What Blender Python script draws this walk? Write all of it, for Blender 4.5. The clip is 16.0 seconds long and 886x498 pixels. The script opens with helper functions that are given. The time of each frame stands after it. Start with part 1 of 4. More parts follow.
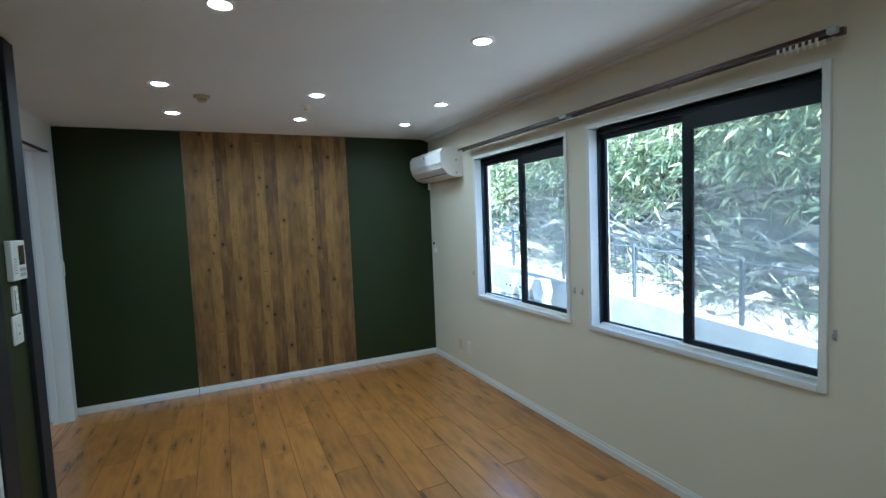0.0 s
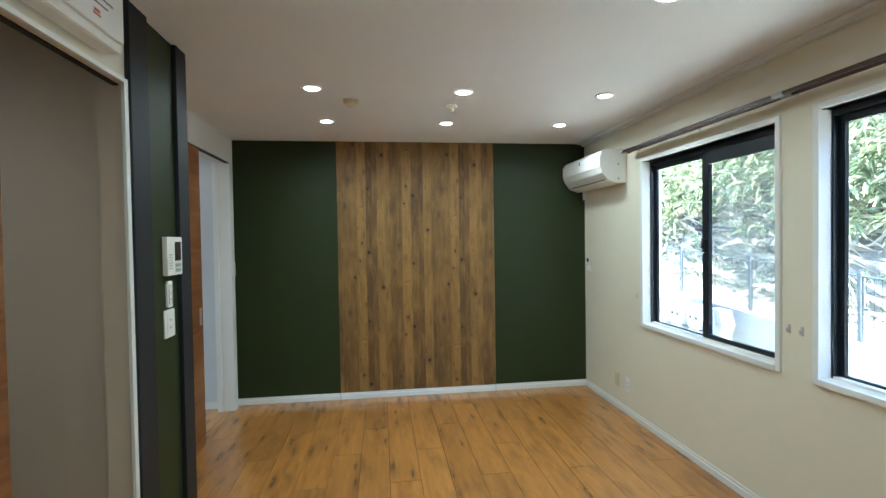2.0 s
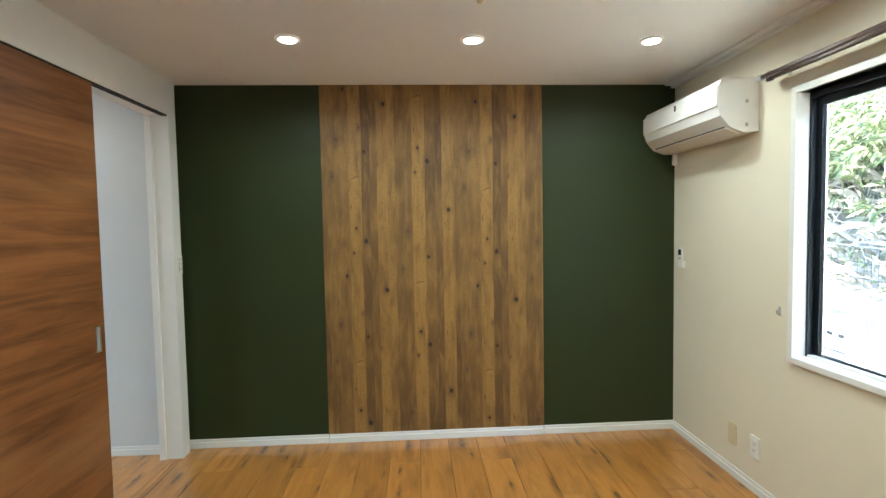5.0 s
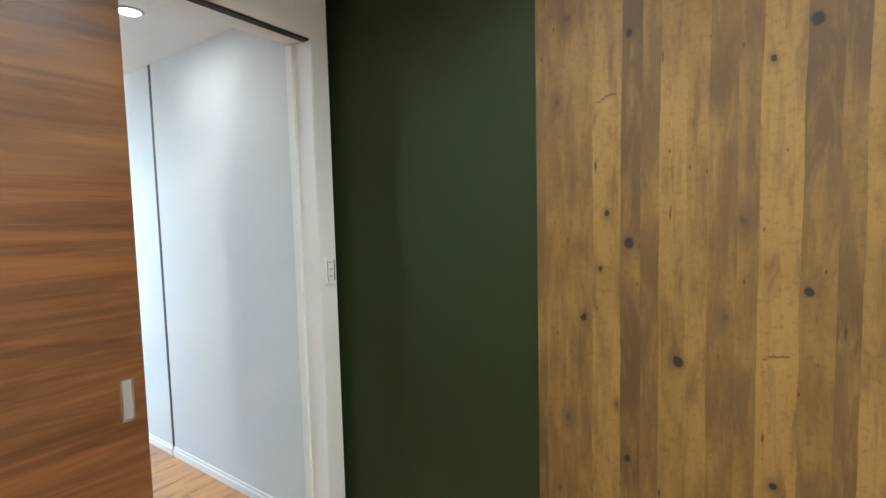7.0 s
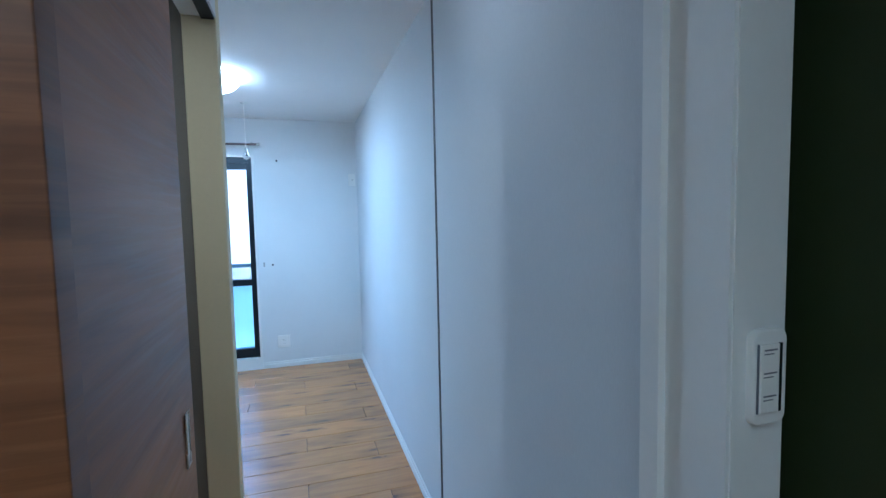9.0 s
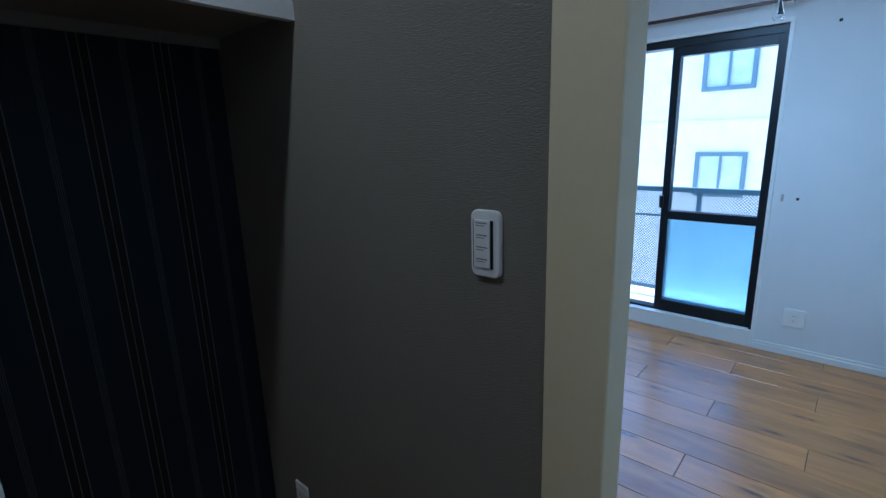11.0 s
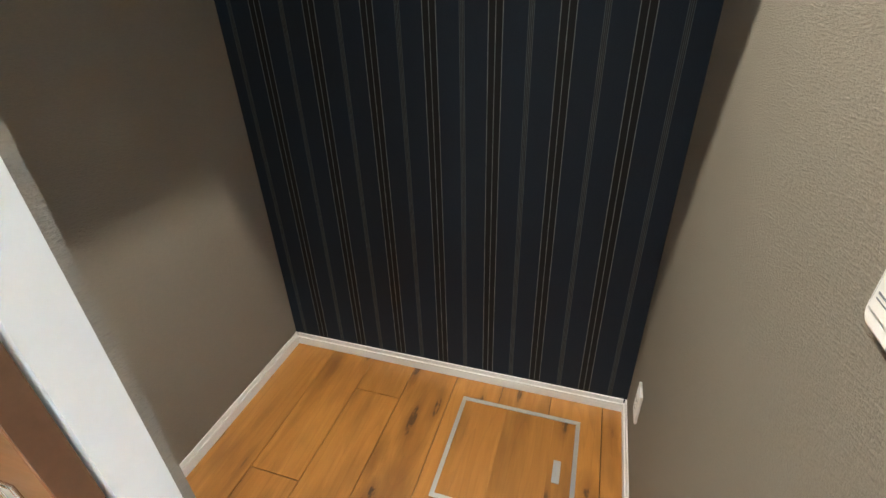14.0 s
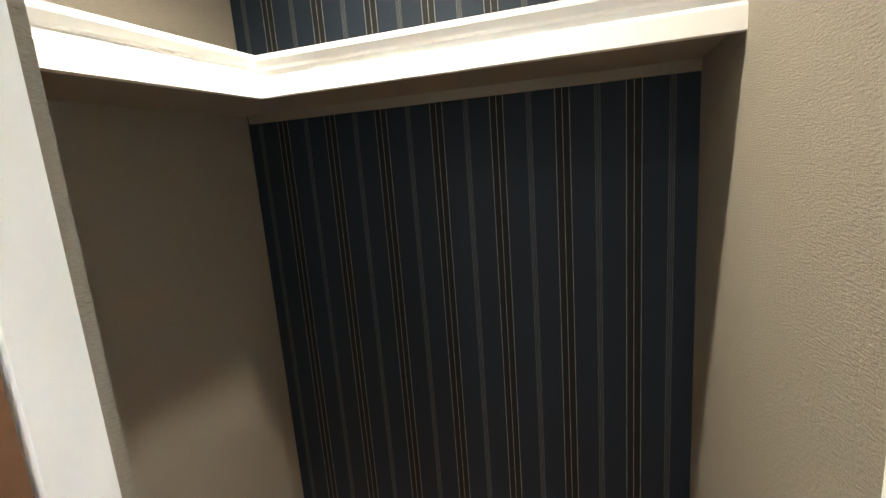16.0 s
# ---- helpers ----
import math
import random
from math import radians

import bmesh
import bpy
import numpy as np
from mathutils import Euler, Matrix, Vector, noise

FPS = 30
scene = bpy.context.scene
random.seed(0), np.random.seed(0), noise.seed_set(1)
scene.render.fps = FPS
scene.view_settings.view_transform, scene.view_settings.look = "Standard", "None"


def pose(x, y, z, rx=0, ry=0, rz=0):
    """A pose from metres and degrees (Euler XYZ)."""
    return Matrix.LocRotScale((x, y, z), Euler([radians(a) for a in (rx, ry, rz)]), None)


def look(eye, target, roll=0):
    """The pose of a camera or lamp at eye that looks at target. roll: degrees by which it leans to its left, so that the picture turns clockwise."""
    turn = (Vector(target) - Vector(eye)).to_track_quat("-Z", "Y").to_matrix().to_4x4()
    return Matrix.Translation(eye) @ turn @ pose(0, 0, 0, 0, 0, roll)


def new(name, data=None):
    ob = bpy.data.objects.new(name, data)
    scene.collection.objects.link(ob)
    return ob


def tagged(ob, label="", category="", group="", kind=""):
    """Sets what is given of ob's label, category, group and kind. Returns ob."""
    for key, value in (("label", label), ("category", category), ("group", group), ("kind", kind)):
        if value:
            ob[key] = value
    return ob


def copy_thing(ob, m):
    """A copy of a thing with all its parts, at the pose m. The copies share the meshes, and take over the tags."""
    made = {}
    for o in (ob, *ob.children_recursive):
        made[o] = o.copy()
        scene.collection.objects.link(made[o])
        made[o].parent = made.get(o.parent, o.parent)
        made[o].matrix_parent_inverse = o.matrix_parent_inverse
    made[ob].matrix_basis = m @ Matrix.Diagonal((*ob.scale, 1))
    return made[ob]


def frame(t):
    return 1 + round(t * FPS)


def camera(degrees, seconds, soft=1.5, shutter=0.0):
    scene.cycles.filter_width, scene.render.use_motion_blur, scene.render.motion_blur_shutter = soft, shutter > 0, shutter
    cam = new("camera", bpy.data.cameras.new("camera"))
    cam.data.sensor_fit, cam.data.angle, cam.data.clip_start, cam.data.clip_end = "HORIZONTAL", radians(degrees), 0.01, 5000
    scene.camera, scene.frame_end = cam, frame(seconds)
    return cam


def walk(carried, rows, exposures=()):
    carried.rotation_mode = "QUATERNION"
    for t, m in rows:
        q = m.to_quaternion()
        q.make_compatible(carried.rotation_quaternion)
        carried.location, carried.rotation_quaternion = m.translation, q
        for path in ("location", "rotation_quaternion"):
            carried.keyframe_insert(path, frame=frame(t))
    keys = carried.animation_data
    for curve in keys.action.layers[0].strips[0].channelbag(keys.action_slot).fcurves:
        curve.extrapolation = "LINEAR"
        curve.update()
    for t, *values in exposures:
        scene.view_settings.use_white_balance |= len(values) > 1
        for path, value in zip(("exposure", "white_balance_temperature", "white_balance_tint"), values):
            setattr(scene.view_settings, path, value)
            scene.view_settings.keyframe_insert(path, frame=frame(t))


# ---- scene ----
cam = camera(86.9, 16.0)
PATH = [
    (0, (1.215, 0.19, 1.538), (2.063, 1.996, 1.403), -2.3),
    (0.5, (1.238, 0.372, 1.541), (1.772, 2.296, 1.434), -1.6),
    (1, (1.256, 0.538, 1.53), (1.644, 2.498, 1.452), -0.5),
    (1.5, (1.303, 0.577, 1.502), (1.601, 2.554, 1.449), -0.8),
    (2, (1.332, 0.568, 1.484), (1.592, 2.55, 1.441), -0.9),
    (2.5, (1.333, 0.576, 1.481), (1.582, 2.56, 1.432), -0.8),
    (3, (1.326, 0.596, 1.478), (1.572, 2.58, 1.421), -0.8),
    (3.2, (1.314, 0.616, 1.478), (1.554, 2.601, 1.427), -0.7),
    (5.3, (1.611, 2.113, 1.45), (1.644, 4.11, 1.339), -1.3),
    (5.5, (1.642, 2.291, 1.441), (1.594, 4.287, 1.323), -1.2),
    (6, (1.67, 2.748, 1.451), (1.324, 4.713, 1.319), -1.4),
    (6.5, (1.674, 3.167, 1.478), (0.909, 5.007, 1.308), -1.8),
    (7, (1.539, 3.572, 1.46), (0.406, 5.214, 1.319), -1.4),
    (7.5, (1.355, 3.925, 1.429), (-0.153, 5.231, 1.297), -1.8),
    (8, (1.052, 4.189, 1.43), (-0.699, 5.148, 1.307), -1.0),
    (8.2, (0.91, 4.28, 1.446), (-0.898, 5.128, 1.323), -0.9),
    (10.3, (-0.355, 4.435, 1.446), (-2.286, 3.941, 1.281), -2.4),
    (10.5, (-0.484, 4.418, 1.442), (-2.344, 3.713, 1.226), -2.2),
    (11, (-0.77, 4.367, 1.436), (-2.225, 3.073, 0.977), -1.7),
    (11.2, (-0.85, 4.343, 1.437), (-2.066, 2.858, 0.875), -1.4),
    (11.5, (-0.936, 4.317, 1.43), (-1.778, 2.639, 0.74), 0.3),
    (12.0, (-1.035, 4.268, 1.436), (-1.374, 2.512, 0.541), 0.4),
    (12.5, (-1.161, 4.242, 1.45), (-1.085, 2.52, 0.436), 0.5),
    (13.0, (-1.189, 4.236, 1.453), (-0.873, 2.55, 0.427), 0.7),
    (13.5, (-1.199, 4.237, 1.447), (-0.731, 2.583, 0.425), -0.7),
    (14.0, (-1.209, 4.24, 1.445), (-0.654, 2.611, 0.425), -2.1),
    (14.5, (-1.217, 4.243, 1.453), (-0.605, 2.633, 0.436), -3.5),
    (15.0, (-1.217, 4.247, 1.469), (-0.575, 2.634, 0.474), -4.7),
    (15.5, (-1.204, 4.255, 1.492), (-0.547, 2.529, 0.726), -4.4),
    (15.7, (-1.217, 4.267, 1.516), (-0.544, 2.486, 0.903), -4.5),
    (16.0, (-1.224, 4.286, 1.544), (-0.559, 2.438, 1.166), -4.4),
]
# inside the two unseen stretches, the middle of the room and of the doorway
BETWEEN = [
    (9.0, (0.46, 4.37, 1.45), (-1.44, 4.95, 1.31), -1.2),
    (9.7, (0.03, 4.43, 1.45), (-1.96, 4.42, 1.29), -2.0),
]
EXPOSURES = [(0, 2.9, 4600, 0), (0.6, 3.25, 4800, 0), (1.5, 3.55, 5100, 0), (3.2, 3.55, 5350, 2), (5.3, 4.05, 5850, 4), (6.0, 4.4, 5950, 5), (6.5, 4.3, 5950, 5), (7.0, 4.1, 5600, 5), (7.4, 3.8, 5200, 5), (8.2, 3.3, 4700, 4), (10.3, 2.0, 4300, 4), (11.2, 2.1, 4350, 5), (11.5, 2.65, 4650, 5), (12.0, 4.3, 5750, 8), (12.6, 5.0, 6000, 8), (15.2, 5.1, 5950, 8), (16, 5.0, 6400, 8)]
walk(cam, [(t, look(e, a, r)) for t, e, a, r in sorted(PATH + BETWEEN)], EXPOSURES)

# ---- world, sun and lamps ----
world = bpy.data.worlds.new("daylight")
scene.world = world
world.use_nodes = True
wn = world.node_tree
sky = wn.nodes.new("ShaderNodeTexSky")
sky.sky_type = "NISHITA"
sky.sun_disc = False
sky.sun_elevation = radians(48)
sky.sun_rotation = radians(180)
bg = wn.nodes["Background"]
bg.inputs["Strength"].default_value = 0.15
wn.links.new(sky.outputs[0], bg.inputs[0])
sun_data = bpy.data.lights.new("sun", "SUN")
sun_data.energy, sun_data.angle, sun_data.color = 5.0, radians(0.5), (1.0, 0.95, 0.87)
sun = new("sun", sun_data)
sun.matrix_world = look((0.0, -0.66 * 40, 0.745 * 40), (0, 0, 0))

WARM = (1.0, 0.90, 0.75)
LIVING = (0.89, 0.96, 0.84)


def lamp_disk(name, x, y, z, watts, size, color=WARM, spread=150):
    d = bpy.data.lights.new(name, "AREA")
    d.shape, d.size, d.energy, d.color, d.spread = "DISK", size, watts, color, radians(spread)
    o = new(name, d)
    o.matrix_world = pose(x, y, z)
    return o


# last four unseen, without fixtures; the two at y -0.44 added to brighten the header
LIVING_LIGHTS = [(x, y) for y in (3.46, 4.24) for x in (0.935, 1.855, 2.785)] + [(1.265, 2.24), (2.436, 2.235), (1.265, 0.9), (2.436, 0.9), (1.265, -0.44), (2.436, -0.44)]
H = 2.4
for lx, ly in LIVING_LIGHTS:
    lamp_disk("downlight_lamp", lx, ly, H - 0.022, 0.34, 0.08, LIVING, 162)
lamp_disk("hall_lamp", -0.80, 4.56, H - 0.022, 0.082, 0.08, (1.0, 0.95, 0.88), 150)
lamp_disk("closet_lamp", -0.75, 3.50, H - 0.022, 0.80, 0.06, (1.0, 0.88, 0.70), 155)
# unseen lamp, added to brighten the passage behind the doorway
lamp_disk("passage_lamp", -0.45, 1.75, H - 0.022, 0.15, 0.08, WARM)
lamp_disk("bright_room_lamp", -2.96, 3.76, H - 0.085, 3.0, 0.45, (0.60, 0.85, 1.0), 170)

# ---- materials ----


class Nodes:
    """A material with short calls for its nodes."""

    def __init__(self, name):
        self.m = bpy.data.materials.new(name)
        self.m.use_nodes = True
        self.t = self.m.node_tree
        self.out = self.t.nodes["Material Output"]
        self.p = self.t.nodes["Principled BSDF"]

    def n(self, kind, **inputs):
        node = self.t.nodes.new("ShaderNode" + kind)
        for k, v in inputs.items():
            key = int(k[1:]) if k[0] == "i" and k[1:].isdigit() else k
            self.put(node.inputs[key], v)
        return node

    def put(self, socket, v):
        if isinstance(v, bpy.types.NodeSocket):
            self.t.links.new(v, socket)
        elif isinstance(v, tuple) and len(v) == 3 and socket.type == "RGBA":
            socket.default_value = (*v, 1)
        else:
            socket.default_value = v

    def math(self, op, a, b=0.0, c=0.0):
        node = self.t.nodes.new("ShaderNodeMath")
        node.operation = op
        for s, v in zip(node.inputs, (a, b, c)):
            self.put(s, v)
        return node.outputs[0]

    def mix(self, f, a, b, how="MIX"):
        node = self.t.nodes.new("ShaderNodeMix")
        node.data_type, node.blend_type = "RGBA", how
        self.put(node.inputs[0], f), self.put(node.inputs[6], a), self.put(node.inputs[7], b)
        return node.outputs[2]

    def step(self, v, lo, hi, a=0.0, b=1.0):
        node = self.t.nodes.new("ShaderNodeMapRange")
        for s, x in zip(node.inputs, (v, lo, hi, a, b)):
            self.put(s, x)
        return node.outputs[0]

    def place(self):
        return self.n("NewGeometry").outputs["Position"]

    def stretch(self, v, sx, sy, sz, add=None):
        node = self.t.nodes.new("ShaderNodeVectorMath")
        node.operation = "MULTIPLY"
        self.put(node.inputs[0], v)
        node.inputs[1].default_value = (sx, sy, sz)
        if add is None:
            return node.outputs[0]
        plus = self.t.nodes.new("ShaderNodeVectorMath")
        self.put(plus.inputs[0], node.outputs[0]), self.put(plus.inputs[1], add)
        return plus.outputs[0]

    def noise(self, v, scale, detail=3.0, rough=0.55, distort=0.0):
        return self.n("TexNoise", Vector=v, Scale=scale, Detail=detail, Roughness=rough, Distortion=distort).outputs[0]

    def bump(self, height, strength, distance):
        b = self.n("Bump", Height=height, Strength=strength, Distance=distance)
        self.put(self.p.inputs["Normal"], b.outputs[0])

    def end(self, color, rough, metal=0.0):
        self.put(self.p.inputs["Base Color"], color)
        self.put(self.p.inputs["Roughness"], rough)
        self.put(self.p.inputs["Metallic"], metal)
        return self.m


def plain(name, color, rough=0.5, metal=0.0, var=0.05, fine=90.0, bump=0.03):
    """Paint, plastic or metal with slight mottling and fine relief."""
    k = Nodes(name)
    p = k.place()
    big, small = k.noise(p, 3.0, 3), k.noise(p, fine, 2)
    v = k.math("ADD", k.step(big, 0.3, 0.7, 1 - var, 1 + var), k.step(small, 0.3, 0.7, -var * 0.4, var * 0.4))
    col = k.mix(1.0, color, k.n("CombineColor", i0=v, i1=v, i2=v).outputs[0], "MULTIPLY")
    if bump:
        k.bump(small, bump, 0.004)
    return k.end(col, k.step(big, 0.3, 0.7, max(rough - 0.05, 0.02), min(rough + 0.05, 1)), metal)


def wallpaper(name, color, weave=(260, 260, 900), var=0.04, bump=0.25, rough=0.75, stain=0.05, depth=0.003):
    """Vinyl wallpaper: a woven or plaster relief with faint larger clouds."""
    k = Nodes(name)
    p = k.place()
    relief = k.noise(k.stretch(p, *weave), 1.0, 3, 0.6)
    lumps = k.noise(p, 300.0, 3, 0.65)
    cloud = k.noise(p, 1.3, 4, 0.6)
    v = k.math("ADD", k.step(relief, 0.3, 0.7, 1 - var, 1 + var), k.step(cloud, 0.35, 0.65, -stain, stain))
    col = k.mix(1.0, color, k.n("CombineColor", i0=v, i1=v, i2=v).outputs[0], "MULTIPLY")
    k.bump(k.math("ADD", relief, k.math("MULTIPLY", lumps, 0.5)), bump, depth)
    return k.end(col, k.step(relief, 0.3, 0.7, rough - 0.06, rough + 0.06))


def floor_wood(name, base, dark, pale, rough=0.42):
    """Oak-print floorboards: soft grain along y, short dark splits and knots, and a tone of its own for each board."""
    k = Nodes(name)
    rnd = k.n("ObjectInfo").outputs["Random"]
    off = k.n("CombineXYZ", X=k.math("MULTIPLY", rnd, 37.0), Y=k.math("MULTIPLY", rnd, 91.0), Z=0.0).outputs[0]
    p = k.place()
    grain = k.noise(k.stretch(p, 16, 1.5, 1, off), 1.0, 4, 0.6, 1.2)
    rings = k.math("FRACT", k.math("MULTIPLY", k.noise(k.stretch(p, 8, 0.8, 1, off), 1.0, 1, 0.4), 12.0))
    fine = k.noise(k.stretch(p, 190, 7, 1, off), 1.0, 3, 0.6)
    cloud = k.noise(k.stretch(p, 7, 2.0, 1, off), 1.0, 3, 0.55)
    rag = k.noise(k.stretch(p, 60, 18, 1, off), 1.0, 4, 0.65)
    col = k.mix(k.step(grain, 0.34, 0.68), base, pale)
    col = k.mix(k.step(rings, 0.72, 0.99, 0, 0.16), col, dark)
    col = k.mix(k.step(cloud, 0.50, 0.72, 0, 0.62), col, dark)
    # knots with a soft brown stain drawn out along the board
    warp = k.n("CombineXYZ", X=k.math("MULTIPLY", rag, 0.30), Y=k.math("MULTIPLY", grain, 0.30), Z=0.0).outputs[0]
    vor = k.n("TexVoronoi", Vector=k.n("VectorMath", i0=k.stretch(p, 6.2, 2.4, 1, off), i1=warp).outputs[0], Scale=1.0, Randomness=1.0)
    pick = k.n("SeparateColor", i0=vor.outputs["Color"])
    on = k.step(pick.outputs[0], 0.42, 0.46)
    near = k.math("DIVIDE", vor.outputs["Distance"], k.step(pick.outputs[1], 0, 1, 0.035, 0.095))
    col = k.mix(k.math("MULTIPLY", k.step(near, 0.9, 3.4, 0.6, 0), on), col, dark)
    col = k.mix(k.math("MULTIPLY", k.step(near, 0.75, 1.08, 0.95, 0), on), col, (0.062, 0.026, 0.010))
    # ragged splits, a few centimetres long
    split = k.n("TexVoronoi", Vector=k.n("VectorMath", i0=k.stretch(p, 17.0, 3.4, 1, off), i1=warp).outputs[0], Scale=1.0, Randomness=1.0)
    chance = k.n("SeparateColor", i0=split.outputs["Color"])
    here = k.math("MULTIPLY", k.step(chance.outputs[0], 0.53, 0.56), k.step(rag, 0.40, 0.52))
    gap = k.math("DIVIDE", split.outputs["Distance"], k.step(chance.outputs[1], 0, 1, 0.14, 0.34))
    col = k.mix(k.math("MULTIPLY", k.step(gap, 0.9, 2.2, 0.4, 0), k.step(chance.outputs[0], 0.53, 0.56)), col, dark)
    col = k.mix(k.math("MULTIPLY", k.step(gap, 0.7, 0.95, 0.9, 0), here), col, (0.075, 0.032, 0.012))
    tone = k.step(k.math("FRACT", k.math("MULTIPLY", rnd, 7.31)), 0, 1, 0.86, 1.10)
    tone = k.math("ADD", tone, k.step(fine, 0.3, 0.7, -0.05, 0.05))
    col = k.mix(1.0, col, k.n("CombineColor", i0=tone, i1=tone, i2=tone).outputs[0], "MULTIPLY")
    k.put(k.p.inputs["Coat Weight"], 0.9), k.put(k.p.inputs["Coat Roughness"], 0.22)
    return k.end(col, rough)


def door_wood(name, axis, base, dark, pale, rough=0.38):
    """Walnut-print sliding door with wavy grain lying across the leaf."""
    k = Nodes(name)
    p = k.place()
    s = (1.1, 1, 11) if axis == "x" else (1, 1.1, 11)
    wave = k.noise(k.stretch(p, *s), 1.0, 4, 0.6, 0.9)
    s2 = (3, 1, 70) if axis == "x" else (1, 3, 70)
    fine = k.noise(k.stretch(p, *s2), 1.0, 4, 0.65, 0.5)
    s3 = (0.7, 1, 3.0) if axis == "x" else (1, 0.7, 3.0)
    band = k.noise(k.stretch(p, *s3), 1.0, 2, 0.5, 0.4)
    col = k.mix(k.step(wave, 0.34, 0.66), dark, base)
    col = k.mix(k.step(fine, 0.5, 0.75, 0, 0.32), col, pale)
    col = k.mix(k.step(fine, 0.42, 0.28, 0, 0.5), col, dark)
    col = k.mix(k.step(band, 0.5, 0.7, 0, 0.55), col, pale)
    k.bump(fine, 0.08, 0.002)
    return k.end(col, k.step(fine, 0.3, 0.7, rough - 0.06, rough + 0.08))


# one repeat of the printed boards, 0.88 m wide and 1.24 m high: knots as (x, z, radius), cuts as (x, z)
KNOTS = [(1.345, 1.036, 0.0135), (1.214, 0.130, 0.0150), (1.151, 0.215, 0.0085), (1.132, 0.053, 0.0075), (1.082, 1.136, 0.0105),
         (1.211, 0.722, 0.0100), (1.769, 0.331, 0.0135), (1.631, 0.656, 0.0150), (1.568, 0.744, 0.0085), (1.549, 0.582, 0.0075), (1.631, 0.015, 0.0105)]
FAINT_KNOTS = [(1.031, 0.806, 0.0150), (1.000, 0.560, 0.0110), (1.494, 0.188, 0.0150), (1.455, 1.177, 0.0110), (1.180, 0.880, 0.008)]
CUTS = [(1.150, 0.556), (1.568, 1.087)]
CRACKS = [(1.323, 0.213), (1.747, 0.735), (1.300, 0.640), (1.700, 1.165), (1.118, 0.36), (1.545, 0.87)]
# (where a board begins, its tone), over one repeat
BOARDS = [(0.930, 0.30), (0.960, 0.42), (1.020, 0.55), (1.107, 0.95), (1.190, 0.08), (1.243, 0.26), (1.293, 0.85), (1.360, 0.66), (1.413, 0.36),
          (1.478, 0.62), (1.528, 0.92), (1.612, 0.22), (1.680, 0.10), (1.726, 0.88), (1.790, 0.74)]


def board_paper(name):
    """Wallpaper printed with narrow upright boards; the print repeats with a drop at every width."""
    k = Nodes(name)
    p = k.place()
    xyz = k.n("SeparateXYZ", i0=p)
    x, z = xyz.outputs[0], xyz.outputs[2]
    col_no = k.math("FLOOR", k.math("DIVIDE", k.math("SUBTRACT", x, 0.93), 0.88))
    u = k.math("SUBTRACT", x, k.math("MULTIPLY", col_no, 0.88))
    v = k.math("FLOORED_MODULO", k.math("ADD", z, k.math("MULTIPLY", col_no, 0.087)), 1.24)
    at_mark = k.n("CombineXYZ", X=u, Y=0.0, Z=v).outputs[0]
    q = k.n("CombineXYZ", X=u, Y=0.0, Z=k.math("ADD", z, k.math("MULTIPLY", col_no, 0.087))).outputs[0]
    lean = k.noise(k.stretch(q, 3, 1, 2.2), 1.0, 2)
    bent = k.math("ADD", u, k.math("MULTIPLY", k.math("SUBTRACT", lean, 0.5), 0.020))
    ramp = k.t.nodes.new("ShaderNodeValToRGB")
    ramp.color_ramp.interpolation = "CONSTANT"
    els = ramp.color_ramp.elements
    els.remove(els[1])
    for n, (at, tone) in enumerate(BOARDS):
        e = els[0] if n == 0 else els.new((at - 0.93) / 0.88)
        e.position, e.color = (at - 0.93) / 0.88, (tone, (n * 0.37) % 1, 0.0, 1)
    k.put(ramp.inputs[0], k.math("DIVIDE", k.math("SUBTRACT", bent, 0.93), 0.88))
    board = k.n("SeparateColor", i0=ramp.outputs[0])
    tone, shift_by = board.outputs[0], k.math("MULTIPLY", board.outputs[1], 40.0)
    shift = k.n("CombineXYZ", X=shift_by, Y=0.0, Z=shift_by).outputs[0]
    along = k.noise(k.stretch(q, 1.5, 1, 2.4, shift), 1.0, 2, 0.5)
    grain = k.noise(k.stretch(q, 34, 1, 2.2, shift), 1.0, 5, 0.66, 0.7)
    fine = k.noise(k.stretch(q, 300, 1, 14, shift), 1.0, 3, 0.65)
    patch = k.noise(k.stretch(q, 24, 1, 5.0, shift), 1.0, 4, 0.6, 0.5)
    mottle = k.noise(q, 60.0, 4, 0.65)
    level = k.math("ADD", tone, k.step(along, 0.3, 0.7, -0.42, 0.42))
    col = k.mix(k.step(level, 0.0, 1.0), (0.110, 0.056, 0.016), (0.318, 0.176, 0.045))
    col = k.mix(k.step(patch, 0.50, 0.72, 0, 0.45), col, (0.345, 0.200, 0.058))
    col = k.mix(k.step(patch, 0.50, 0.28, 0, 0.72), col, (0.115, 0.060, 0.020))
    col = k.mix(k.step(grain, 0.46, 0.26, 0, 0.55), col, (0.105, 0.055, 0.020))
    col = k.mix(k.step(mottle, 0.48, 0.25, 0, 0.6), col, (0.115, 0.060, 0.022))
    rag = k.n("CombineXYZ", X=k.math("MULTIPLY", k.math("SUBTRACT", mottle, 0.5), 0.016), Y=0.0, Z=k.math("MULTIPLY", k.math("SUBTRACT", patch, 0.5), 0.022)).outputs[0]
    at_ragged = k.n("VectorMath", i0=at_mark, i1=rag).outputs[0]

    def spot(cx, cz, sx, sz, lo, hi, most, into, tint):
        """A soft-edged mark round one point of the repeat."""
        off = k.t.nodes.new("ShaderNodeVectorMath")
        off.operation = "SUBTRACT"
        k.put(off.inputs[0], at_ragged)
        off.inputs[1].default_value = (cx, 0, cz)
        far = k.t.nodes.new("ShaderNodeVectorMath")
        far.operation = "LENGTH"
        k.put(far.inputs[0], k.stretch(off.outputs[0], 1 / sx, 0, 1 / sz))
        return k.mix(k.step(far.outputs["Value"], lo, hi, most, 0.0), into, tint)

